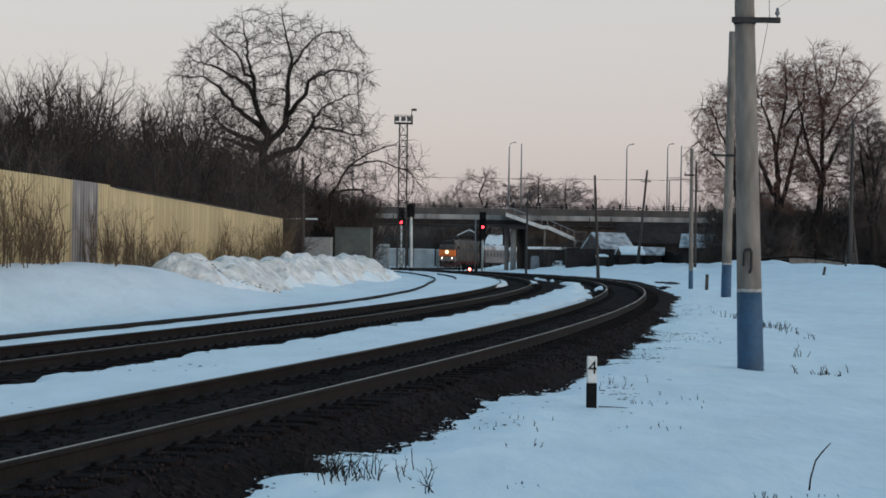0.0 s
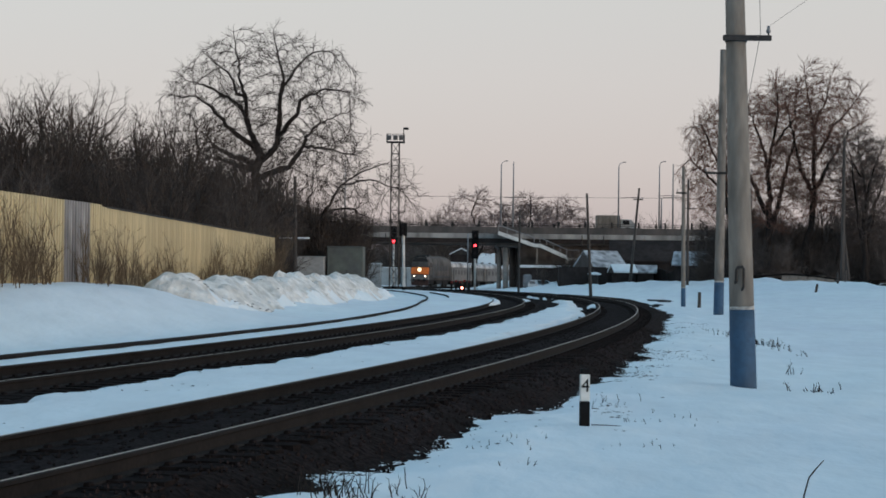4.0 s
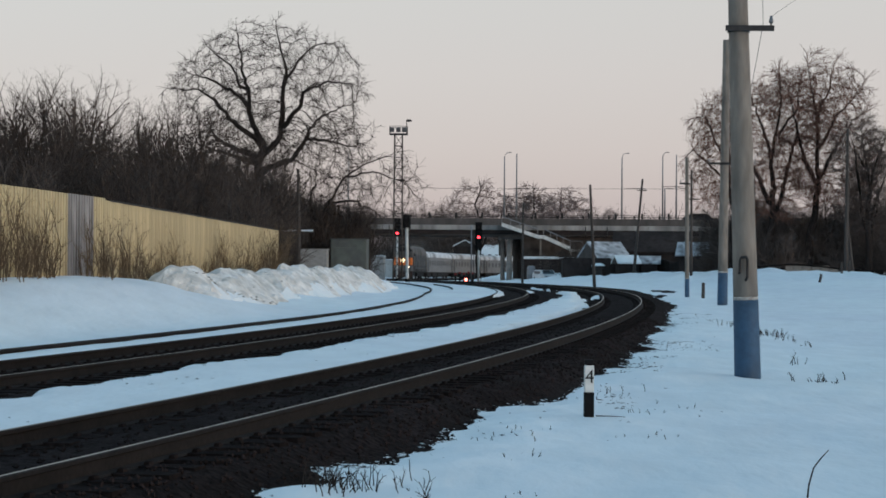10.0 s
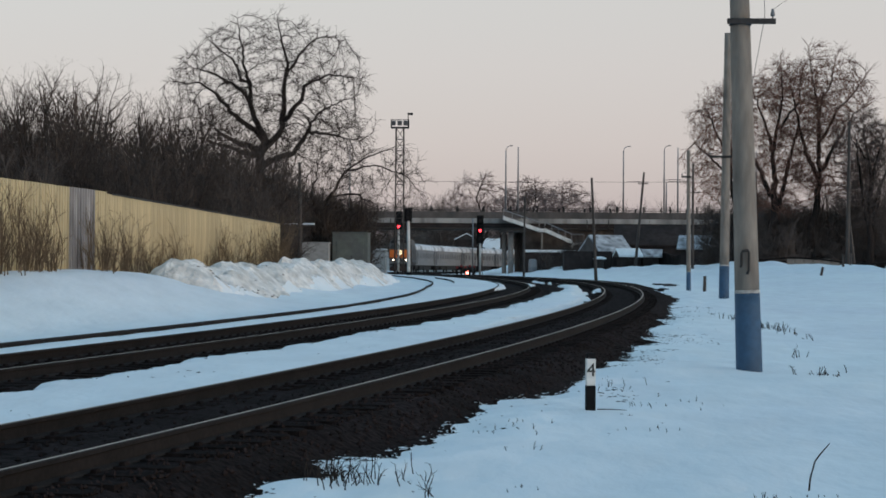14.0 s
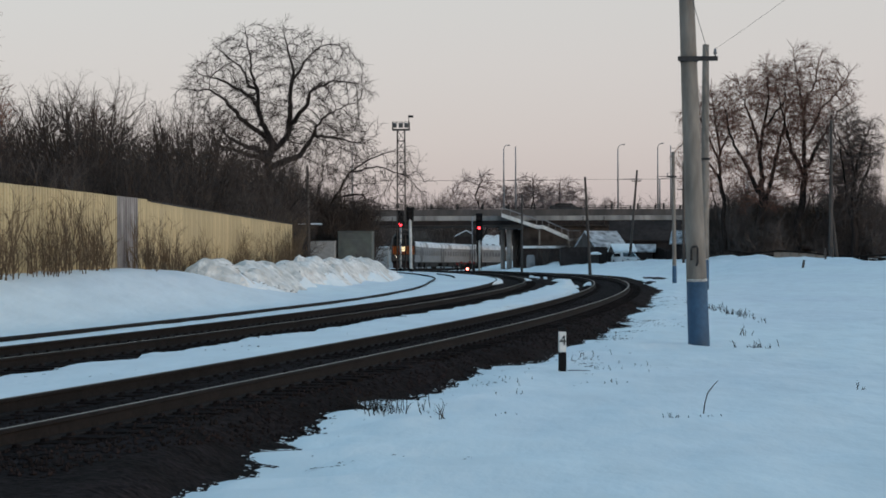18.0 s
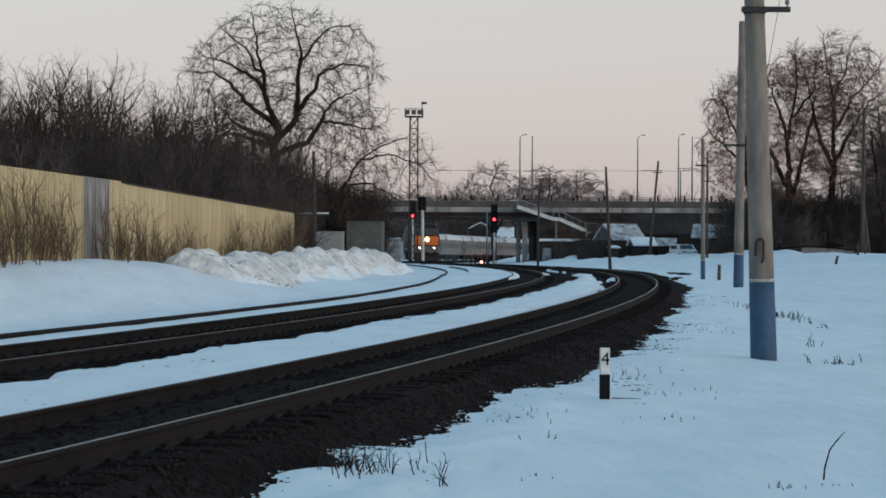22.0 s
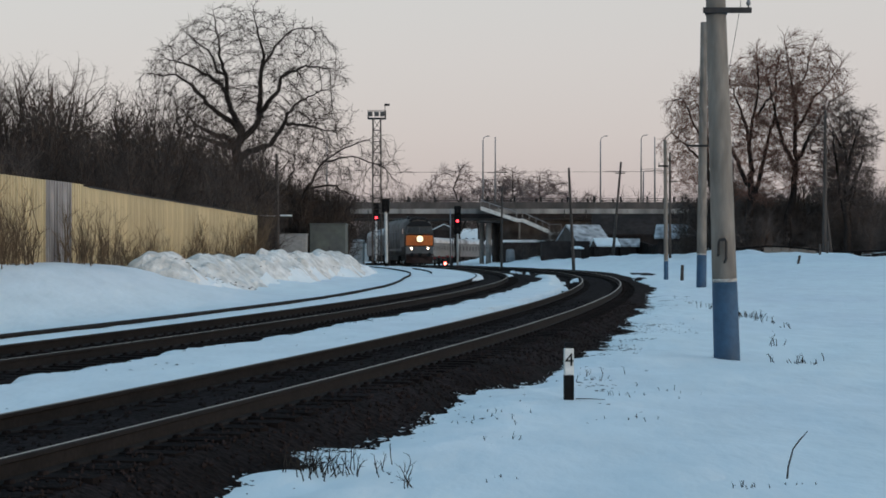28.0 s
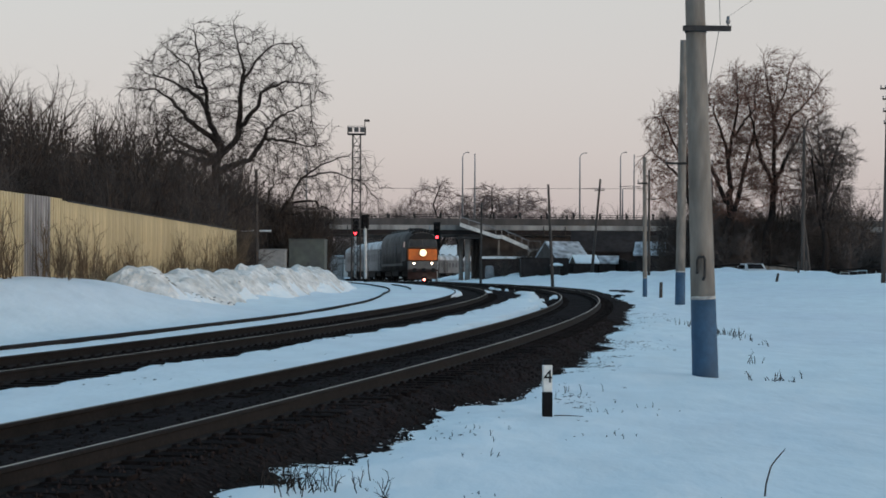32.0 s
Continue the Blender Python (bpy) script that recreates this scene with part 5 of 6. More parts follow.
# ---- signals and mast beside the line ----
def colour_light(x, y, h, label, lit, heads, base_z=None, white=True, lean=0.0, thick=0.11):
    z = ground_at(x, y) - 0.05
    t = thing("railway_signal", pose(x, y, z), label, "railway signal", "signals by the track")
    part("mast", tubem([(0, 0, 0), (lean, 0, h)], [thick, thick * 0.9], 12), M_WHITE if white else M_GALV, t, smooth=True)
    part("foot", tubem([(0, 0, 0), (0, 0, 0.35)], 0.17, 12), M_BLACK, t)
    for z0, z1, lamps in heads:
        hd = part("signal_head", boxm(lean - 0.24, lean + 0.24, -0.42, -0.1, z0, z1, 0.04), M_BLACK, t, "black signal head")
        part("background_plate", boxm(lean - 0.33, lean + 0.33, -0.1, -0.07, z0 - 0.1, z1 + 0.1, 0.0), M_BLACK, hd)
        for q, on in lamps:
            part("lens", tubem([(lean, -0.43, q), (lean, -0.455, q)], 0.14 if on else 0.1, 14), lit if on else M_GLASS, hd, "glowing red lens" if on else "")
            bm = bmesh.new()
            loft(bm, [[(lean + 0.19 * math.cos(a), yy, q + 0.19 * math.sin(a)) for a in [math.pi * i / 8 for i in range(9)]] + [(lean + 0.17 * math.cos(a), yy, q + 0.17 * math.sin(a)) for a in [math.pi * i / 8 for i in range(8, -1, -1)]] for yy in (-0.42, -0.62)])
            part("hood", bm, M_BLACK, hd)
    part("ladder", tubem([(0.25, 0.15, 0), (lean + 0.2, 0.15, h - 0.4)], 0.025, 5), M_STEEL, t)
    return t


colour_light(-4.85, 165.0, 5.5, "white signal mast with a black head facing away, in the snow", M_SIGRED, [(4.75, 5.75, [(5.45, False), (5.05, False)])], lean=-0.08, thick=0.14)
colour_light(-6.55, 188.0, 5.9, "slim signal mast showing a red light", M_SIGRED, [(4.6, 6.1, [(5.75, False), (5.3, False), (4.75, True)])])
colour_light(1.45, 190.0, 6.6, "signal mast showing a bright red light beside the track", M_SIGRED, [(3.9, 5.0, [(4.35, False)]), (4.9, 5.7, [(5.1, True)]), (5.8, 6.5, [(6.1, False)])])
colour_light(0.75, 193.0, 6.4, "slim grey mast beside a lit signal", M_SIGRED, [], white=False, thick=0.07)
x, y, z = line(166.0, -1.7)
z = ground_at(x, y)
dw = thing("dwarf_signal", pose(x, y, z), "low dwarf signal with a glowing red lamp between the tracks", "railway signal", "signals by the track")
part("foot", boxm(-0.14, 0.14, -0.12, 0.12, -0.2, 0.2, 0.02), M_CONC, dw)
part("head", boxm(-0.22, 0.22, -0.15, 0.15, 0.2, 0.78, 0.04), M_BLACK, dw)
part("lens", tubem([(0, -0.16, 0.5), (0, -0.19, 0.5)], 0.13, 14), M_DWARF, dw, "glowing red lens")
for k in range(5):
    xx, yy = -0.85 + k * 0.44, 198.0 + 0.3 * (k % 2)
    g = zz = ground_at(xx, yy)
    st = thing("switch_stand", pose(xx, yy, g - 0.05), "small dark switch gear post between the tracks", "switch stand", "switch gear")
    part("post", boxm(-0.09, 0.09, -0.09, 0.09, 0, 1.35 + 0.12 * (k % 2), 0.02), M_UNDER, st)
    part("cap", boxm(-0.13, 0.13, -0.13, 0.13, 1.35 + 0.12 * (k % 2), 1.55 + 0.12 * (k % 2), 0.02), M_CAP, st)

# lattice floodlight mast
mx, my = -6.2, 180.0
mz = ground_at(mx, my)
mast = thing("floodlight_mast", pose(mx, my, mz), "tall steel lattice floodlight mast with a small platform", "lattice mast")
H = 13.75
for sx in (-1, 1):
    for sy in (-1, 1):
        part("leg", tubem([(sx * 0.42, sy * 0.42, -0.2), (sx * 0.36, sy * 0.36, H)], 0.06, 5), M_STEEL, mast)
N = 13
for k in range(N):
    z0, z1 = H * k / N, H * (k + 1) / N
    for a, b, c, d in ((-1, -1, 1, -1), (1, -1, 1, 1), (1, 1, -1, 1), (-1, 1, -1, -1)):
        w0, w1 = 0.42 - 0.06 * z0 / H, 0.42 - 0.06 * z1 / H
        q = (a, b, c, d) if k % 2 else (c, d, a, b)
        part("brace", tubem([(q[0] * w0, q[1] * w0, z0), (q[2] * w1, q[3] * w1, z1)], 0.036, 4), M_STEEL, mast)
        part("strut", tubem([(a * w1, b * w1, z1), (c * w1, d * w1, z1)], 0.036, 4), M_STEEL, mast)
part("platform", boxm(-0.85, 0.85, -0.85, 0.85, H, H + 0.08, 0.01), M_STEEL, mast)
for a in (-0.82, 0.82):
    part("guard_rail", tubem([(-0.82, a, H + 0.75), (0.82, a, H + 0.75)], 0.03, 4), M_STEEL, mast)
    part("guard_rail", tubem([(a, -0.82, H + 0.75), (a, 0.82, H + 0.75)], 0.03, 4), M_STEEL, mast)
    for b in (-0.82, 0.0, 0.82):
        part("guard_post", tubem([(a, b, H), (a, b, H + 0.75)], 0.03, 4), M_STEEL, mast)
for a in (-0.6, 0.0, 0.55):
    fl = part("floodlight", boxm(a - 0.22, a + 0.22, -0.75, -0.5, H + 0.2, H + 0.62, 0.04), M_GALV, mast)
    part("glass", boxm(a - 0.18, a + 0.18, -0.765, -0.75, H + 0.25, H + 0.57), M_TPANE, fl)
part("lamp_pole", tubem([(0.75, 0.2, H), (0.75, 0.2, H + 1.25), (1.05, 0.2, H + 1.4)], 0.04, 5), M_STEEL, mast)
part("lamp_head", boxm(0.7, 1.2, 0.05, 0.35, H + 1.25, H + 1.45, 0.03), M_STEEL, mast)


# ---- low buildings ----
def house(x, y, w, d, h, roof, turn, label, wall, roofmat, z=None, windows=2, over=0.35, chimney=False):
    z = ground_at(x, y) - 0.1 if z is None else z
    t = thing("house", pose(x, y, z, 0, 0, turn), label, "house", "houses beyond the railway")
    part("wall", boxm(-w / 2, w / 2, -d / 2, d / 2, -0.5, h), wall, t)
    bm = bmesh.new()
    W, D = w / 2 + over, d / 2 + over
    loft(bm, [[(-W, -D, h), (-W, D, h), (-W, 0, h + roof)], [(W, -D, h), (W, D, h), (W, 0, h + roof)]])
    part("roof", bm, M_WOODD, t)
    for s in (-1, 1):
        bm = bmesh.new()
        loft(bm, [[(-W - 0.03, s * (D + 0.05), h + 0.0), (-W - 0.03, 0, h + roof + 0.02), (-W - 0.03, 0, h + roof + 0.2), (-W - 0.03, s * (D + 0.05), h + 0.16)],
                  [(W + 0.03, s * (D + 0.05), h + 0.0), (W + 0.03, 0, h + roof + 0.02), (W + 0.03, 0, h + roof + 0.2), (W + 0.03, s * (D + 0.05), h + 0.16)]])
        part("snow_cover", bm, roofmat, t, "snow lying on the roof")
    if chimney:
        part("chimney", boxm(-w * 0.2, -w * 0.2 + 0.5, -0.25, 0.25, h + roof * 0.5, h + roof + 0.6, 0.02), M_BRICKW, t)
    for k in range(windows):
        cx = -w / 2 + w * (k + 0.5) / windows
        wn_ = part("window", boxm(cx - 0.45, cx + 0.45, -d / 2 - 0.05, -d / 2 + 0.02, h * 0.35, h * 0.8), M_WHITEW, t)
        part("pane", boxm(cx - 0.36, cx - 0.03, -d / 2 - 0.06, -d / 2 - 0.05, h * 0.4, h * 0.75), M_GLASS, wn_)
        part("pane", boxm(cx + 0.03, cx + 0.36, -d / 2 - 0.06, -d / 2 - 0.05, h * 0.4, h * 0.75), M_GLASS, wn_)
    return t


def garage(x, y, w, d, h, label, wall, roof, doors=1, turn=0):
    z = ground_at(x, y) - 0.1
    t = thing("garage", pose(x, y, z, 0, 0, turn), label, "garage", "low buildings by the line")
    part("body", boxm(-w / 2, w / 2, -d / 2, d / 2, -0.4, h, 0.04), wall, t)
    part("roof", boxm(-w / 2 - 0.05, w / 2 + 0.05, -d / 2 - 0.05, d / 2 + 0.05, h, h + 0.1, 0.03), roof, t)
    for k in range(doors):
        cx = -w / 2 + w * (k + 0.5) / doors
        dr = part("door", boxm(cx - w / doors * 0.38, cx + w / doors * 0.38, -d / 2 - 0.04, -d / 2, 0.05, h * 0.82, 0.01), wall, t)
        part("handle", boxm(cx + 0.1, cx + 0.16, -d / 2 - 0.08, -d / 2 - 0.04, h * 0.4, h * 0.46), M_STEEL, dr)
    return t


house(15.3, 210, 3.4, 4.2, 1.7, 1.75, 24, "dark house with a patchy snow-covered roof", M_WALLD, M_PATCHY, windows=0)
house(0.2, 366, 3.6, 4, 6.0, 1.1, 90, "tall dark house with a thin snowy gable beyond the bridge", M_WALLD, M_SNOW, -0.5, 0, 0.2)
house(5.0, 370, 2.9, 6, 3.2, 3.0, 0, "pale house with a snowy roof behind the coaches", M_WHITEW, M_SNOW, -0.5, 2, 0.2)
house(20.6, 213, 7.4, 5, 2.5, 2.2, -6, "large dark house with a steep bare roof", M_WALLD, M_WALLD, windows=0)
house(17.4, 206, 1.9, 1.8, 1.1, 0.75, 12, "low snowy-roofed porch before a dark house", M_WALLD, M_SNOW, windows=0)
house(20.0, 207, 1.7, 1.4, 1.0, 0.7, -8, "low patchy-roofed outbuilding among bushes", M_WALLD, M_PATCHY, windows=0)
cap = thing("well_shelter", pose(14.1, 201.5, ground_at(14.1, 201.5)), "small round snow-capped well shelter", "well")
part("drum", tubem([(0, 0, -0.3), (0, 0, 0.9)], 0.4, 14), M_WOODD, cap)
part("roof", tubem([(0, 0, 0.9), (0, 0, 1.02), (0, 0, 1.2)], [0.68, 0.7, 0.25], 16), M_SNOW, cap, "snow lying on the round roof")
garage(12.9, 203.5, 5.0, 2.4, 1.75, "long low dark shed in front of the houses", M_WALLD, M_WALLD, 3)
house(24.6, 200, 4.0, 4, 1.7, 1.3, -12, "garden house with dull walls and a patchy snowy roof", M_WALLD, M_PATCHY, windows=0)
house(37.2, 128, 7.0, 6, 2.6, 1.9, 20, "small house with blue-grey walls and a snowy roof", M_GALV, M_SNOW, chimney=True)
house(38.5, 186, 7, 5, 2.2, 1.6, 10, "dark garden house behind bare bushes", M_BRICKW, M_CONCD)
house(29.5, 190, 6, 5, 2.0, 1.3, -8, "dark garden house behind bare bushes", M_WOODD, M_CONC)
house(-19.0, 172, 12.0, 5, 2.6, 0.8, 4, "long low shed with a snowy roof edge behind the fence", M_WOODD, M_SNOW, 0.2, 0)


garage(-8.9, 150, 2.75, 4.0, 3.25, "grey-green concrete kiosk beside the snow heap", M_GREENB, M_GREENB)
garage(-11.4, 146, 2.1, 2.0, 2.35, "small pale equipment hut behind the snow heap", M_CONCL, M_CONCL)
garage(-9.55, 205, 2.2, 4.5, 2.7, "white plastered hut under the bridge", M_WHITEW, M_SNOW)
for k in range(4):
    garage(-19 + k * 5.2, 352 + k * 2, 4.6, 6, 3.4, "white garage row beyond the bridge", M_WHITEW, M_SNOW, 1, 4)


# garden fences at the far side
def board_fence(x0, y0, x1, y1, h, label, light=()):
    t = thing("board_fence", pose(0, 0, 0), label, "fence", "garden fences")
    L = math.hypot(x1 - x0, y1 - y0)
    n = int(L / 0.75)
    ang = math.atan2(y1 - y0, x1 - x0)
    me = {}
    for q, m_ in (("d", M_FENCED), ("l", M_CONC)):
        bm = boxm(0, 0.72, -0.03, 0.03, 0, h, 0.01)
        mm = bpy.data.meshes.new("board")
        bm.to_mesh(mm)
        bm.free()
        mm.materials.append(m_)
        me[q] = mm
    R = random.Random(5)
    for i in range(n):
        u = i / n
        x, y = x0 + (x1 - x0) * u, y0 + (y1 - y0) * u
        ob = new("board", me["l" if any(a < u < b for a, b in light) else "d"])
        ob.parent = t
        ob.matrix_basis = Matrix.Translation((x, y, ground_at(x, y) - 0.25 + R.uniform(-0.08, 0.04))) @ Matrix.Rotation(ang + R.uniform(-0.02, 0.02), 4, "Z") @ Matrix.Rotation(R.uniform(-0.03, 0.03), 4, "Y")
    ends = [Vector((x0 + (x1 - x0) * u, y0 + (y1 - y0) * u, 0)) for u in [k / 12 for k in range(13)]]
    part("top_rail", tubem([p + Vector((0, -0.06, ground_at(p.x, p.y) - 0.25 + h + 0.02)) for p in ends], 0.07, 5), M_FENCED, t, "dark sagging top rail")


board_fence(23.5, 168, 52, 160, 0.68, "dark garden fence with some pale panels half hidden by snow", ((0.137, 0.19), (0.20, 0.30)))
board_fence(15, 220, 26, 196, 1.6, "dark plank fence between the houses")
board_fence(-16.5, 142, -10.5, 160, 2.2, "dark plank fence behind the kiosk")


# ---- dry weeds in the snow ----
def weeds(x, y, n, h, spreadx, spready, label, seed):
    t = thing("dry_weeds", pose(x, y, ground_at(x, y)), label, "dry weeds", "weeds in the snow", "stuff")
    R = random.Random(seed)
    z0 = ground_at(x, y)
    W = Wood(seed)
    for _ in range(n):
        a, b = R.gauss(0, spreadx), R.gauss(0, spready)
        p = Vector((a, b, ground_at(x + a, y + b) - z0 - 0.04))
        s = R.uniform(0, 0.5)
        q = R.uniform(0, 6.28)
        d = Vector((math.sin(s) * math.cos(q), math.sin(s) * math.sin(q), math.cos(s)))
        W.branch(p, d, h * R.uniform(0.4, 1.2), 0.006 if y < 28 else 0.010, 0, [(2, 0.4, 35, -0.02, 0.12, 0.4), (0, 0, 0, 0, 0.2, 0)])
    ob = new("stems", W.mesh("stems", M_DRY))
    ob.parent = t


weeds(-1.02, 15.7, 60, 0.24, 0.16, 0.2, "clump of dry dark weed stems at the snow edge", 1)
weeds(-0.50, 15.9, 8, 0.2, 0.08, 0.2, "few dry stems at the snow edge", 2)
weeds(-0.28, 14.9, 5, 0.24, 0.06, 0.1, "few dry stems in the snow", 3)
weeds(2.78, 14.9, 4, 0.12, 0.06, 0.05, "low dry sprigs under a tall stem", 4)
weeds(2.31, 14.7, 14, 0.08, 0.09, 0.08, "low dry tuft in the snow", 5)
weeds(0.50, 15.3, 9, 0.06, 0.1, 0.1, "low dry tuft in the snow", 16)
tall = thing("dry_stem", pose(2.74, 15.3, ground_at(2.74, 15.3) - 0.03), "tall bent dry stem standing in the snow", "dry stem")
part("stem", tubem([(0, 0, 0), (0.012, 0, 0.13), (0.05, 0, 0.27), (0.10, 0.02, 0.33), (0.17, 0.02, 0.41)], [0.008, 0.007, 0.006, 0.006, 0.003], 6), M_DRY, tall)
weeds(5.7, 30.5, 22, 0.18, 0.18, 0.3, "dry grass tuft beside the pole", 6)
weeds(5.3, 19.0, 5, 0.18, 0.1, 0.2, "few dry stems in the open snow", 7)
# dense dark stems: weeds, and the snow drift's shadow drawn with them
weeds(8.02, 53.0, 120, 0.2, 0.17, 3.6, "dry weeds behind the pole, also standing for a drift's shadow", 8)
weeds(0.62, 18.2, 6, 0.1, 0.1, 0.2, "few dry stems in the snow", 9)
weeds(2.6, 24.5, 16, 0.1, 0.5, 0.6, "low dry stubble in the snow", 10)
weeds(1.9, 20.6, 10, 0.08, 0.25, 0.3, "low dry stubble in the snow", 12)
weeds(0.55, 20.8, 22, 0.09, 0.3, 0.5, "dry stubble along the snow edge", 13)
weeds(6.2, 35.5, 6, 0.25, 0.1, 0.2, "few dry stems in the open snow", 14)
weeds(2.0, 27.5, 14, 0.12, 0.3, 0.8, "dry stubble along the snow edge", 15)
bush_rng = random.Random(11)
for k, y in enumerate((30.5, 34.5, 37.5, 41, 44, 46.5, 51.5, 54, 58, 62.5, 70, 73, 78.5, 84, 87.5, 90)):
    y += bush_rng.uniform(-0.6, 0.6)
    x = float(np.interp(y, [8, 53, 95.3], [-14.1, -9.95, -9.25])) + 0.55
    W = Wood(500 + k)
    tall = bush_rng.uniform(1.4, 2.5) * (1.1 if 60 < y < 82 else 1.5 if y > 82 else 0.95)
    for _ in range(30):
        W.branch(Vector((bush_rng.gauss(0, 0.2), max(-1.6, min(1.6, bush_rng.gauss(0, 0.9))), -0.1)), Vector((bush_rng.uniform(-0.1, 0.1), bush_rng.uniform(-0.2, 0.2), 1)).normalized(), tall * bush_rng.uniform(0.3, 1.0), 0.014, 0, [(7, 0.38, 25, 0.03, 0.09, 0.05), (4, 0.45, 30, 0, 0.15, 0.1), (0, 0, 0, 0, 0.2, 0)])
    t = thing("dry_bush", pose(x, y, ground_at(x, y)), "dry brown bush standing against the yellow fence", "bush", "bushes along the fence", "stuff")
    ob = new("stems", W.mesh("stems", M_DRYF))
    ob.parent = t


# ---- train ----
def ring_section(y, w, z0, z1, z2, roof=1.0, n=8):
    """Cross-section of a coach body: floor, side, rounded roof."""
    pts = [(-w, y, z0), (-w, y, z1)]
    for i in range(1, n):
        a = math.pi * (1 - i / n)
        pts.append((w * math.cos(a), y, z1 + (z2 - z1) * math.sin(a) ** 0.75))
    return pts + [(w, y, z1), (w, y, z0)]


def bogie(parent, y, axles, gap):
    b = part("bogie", boxm(-1.15, 1.15, y - gap * (axles - 1) / 2 - 0.7, y + gap * (axles - 1) / 2 + 0.7, 0.45, 0.95, 0.08), M_UNDER, parent)
    out = []
    for k in range(axles):
        yy = y + (k - (axles - 1) / 2) * gap
        bm = bmesh.new()
        for sx in (-1, 1):
            tube(bm, [(sx * 0.72, 0, 0), (sx * 0.86, 0, 0)], 0.52, 18)
        tube(bm, [(-0.72, 0, 0), (0.72, 0, 0)], 0.09, 8)
        for a in range(5):
            tube(bm, [(0.87, 0, 0), (0.87, 0.45 * math.cos(a * 1.2566), 0.45 * math.sin(a * 1.2566))], 0.05, 4)
        w = part("wheelset", bm, M_UNDER, b)
        w.location = (0, yy, 0.52)
        out.append((w, yy))
    return out


def buffers(parent, y, s):
    for x in (-0.9, 0.9):
        part("buffer", tubem([(x, y, 1.06), (x, y + s * 0.45, 1.06), (x, y + s * 0.45, 1.06), (x, y + s * 0.52, 1.06)], [0.09, 0.09, 0.22, 0.22], 12), M_UNDER, parent)
    part("coupler", boxm(-0.16, 0.16, min(y, y + s * 0.6), max(y, y + s * 0.6), 0.9, 1.25, 0.04), M_UNDER, parent)


def locomotive():
    t = thing("diesel_locomotive", pose(0, 0, 0), "grey diesel locomotive with an orange front and lit headlights", "locomotive")
    bm = bmesh.new()
    secs = [ring_section(y, w, 1.12, 3.75, z2) for y, w, z2 in ((-10.0, 1.46, 4.85), (-9.4, 1.48, 5.0), (8.6, 1.48, 5.0), (9.6, 1.46, 4.85), (10.0, 1.42, 4.6))]
    loft(bm, secs)
    part("body", bm, M_LGREY, t, "dirty dark grey body shell", True)
    bm = bmesh.new()
    loft(bm, [[(-1.42, 10.0, 2.0), (1.42, 10.0, 2.0), (1.42, 10.0, 3.1), (-1.42, 10.0, 3.1)], [(-1.38, 10.62, 2.02), (1.38, 10.62, 2.02), (1.36, 10.55, 3.08), (-1.36, 10.55, 3.08)]])
    bmesh.ops.bevel(bm, geom=list(bm.edges), offset=0.06, segments=2, affect="EDGES")
    nose = part("front_panel", bm, M_ORANGE, t, "orange front panel")
    for s in (-1, 1):
        part("cab_side", boxm(min(s * 1.515, s * 1.55), max(s * 1.515, s * 1.55), 7.4, 10.0, 1.9, 3.2, 0.01), M_LGREY, t)
        sw = part("side_window", boxm(min(s * 1.515, s * 1.56), max(s * 1.515, s * 1.56), 8.2, 9.3, 3.25, 3.8, 0.01), M_GLASS, t)
        part("cab_door", boxm(min(s * 1.515, s * 1.54), max(s * 1.515, s * 1.54), 6.4, 7.1, 1.4, 3.6, 0.01), M_TDARK, t)
        for k in range(5):
            part("louvre", boxm(min(s * 1.515, s * 1.54), max(s * 1.515, s * 1.54), 3.6 - k * 2.6, 5.4 - k * 2.6, 2.7, 3.5, 0.01), M_TDARK, t)
        part("stripe", boxm(min(s * 1.515, s * 1.53), max(s * 1.515, s * 1.53), -9.6, 7.3, 1.5, 1.75, 0.0), M_TDARK, t)
    bm = bmesh.new()
    loft(bm, [[(-1.42, 10.0, 3.22), (1.42, 10.0, 3.22), (1.30, 10.0, 4.05), (-1.30, 10.0, 4.05)], [(-1.40, 10.52, 3.22), (1.40, 10.52, 3.22), (1.22, 10.16, 4.02), (-1.22, 10.16, 4.02)]])
    ws = part("windscreen_frame", bm, M_LGREY, t)
    for s in (-1, 1):
        bm = bmesh.new()
        loft(bm, [[(s * 0.06, 10.53, 3.32), (s * 1.3, 10.53, 3.32), (s * 1.16, 10.22, 3.95), (s * 0.06, 10.22, 3.95)], [(s * 0.06, 10.545, 3.33), (s * 1.3, 10.545, 3.33), (s * 1.16, 10.235, 3.96), (s * 0.06, 10.235, 3.96)]])
        part("windscreen", bm, M_SCREEN, ws)
    bm = bmesh.new()
    loft(bm, [[(1.3 * math.cos(a), y, 4.02 + 0.6 * math.sin(a)) for a in [math.pi * i / 10 for i in range(11)]] for y in (9.8, 10.22)])
    part("roof_visor", bm, M_UNDER, t)
    for k in range(7):
        a = math.pi * (0.2 + 0.1 * k)
        x_, z_ = 1.05 * math.cos(a), 4.1 + 0.62 * math.sin(a)
        part("roof_lump", tubem([(x_, 9.2, z_ + 0.05), (x_, 9.9, z_ + 0.16 + 0.05 * (k % 2))], [0.2, 0.16], 8), M_UNDER, t)
    part("skirt", boxm(-1.42, 1.42, 10.0, 10.5, 1.15, 1.93, 0.05), M_TGREY, t, "grey panel with marker lights")
    for k in range(5):
        part("roof_box", boxm(-1.0 + k * 0.42, -0.75 + k * 0.42, 7.6, 8.3, 4.7, 5.12 - 0.06 * abs(k - 2), 0.03), M_UNDER, t)
    bm = bmesh.new()
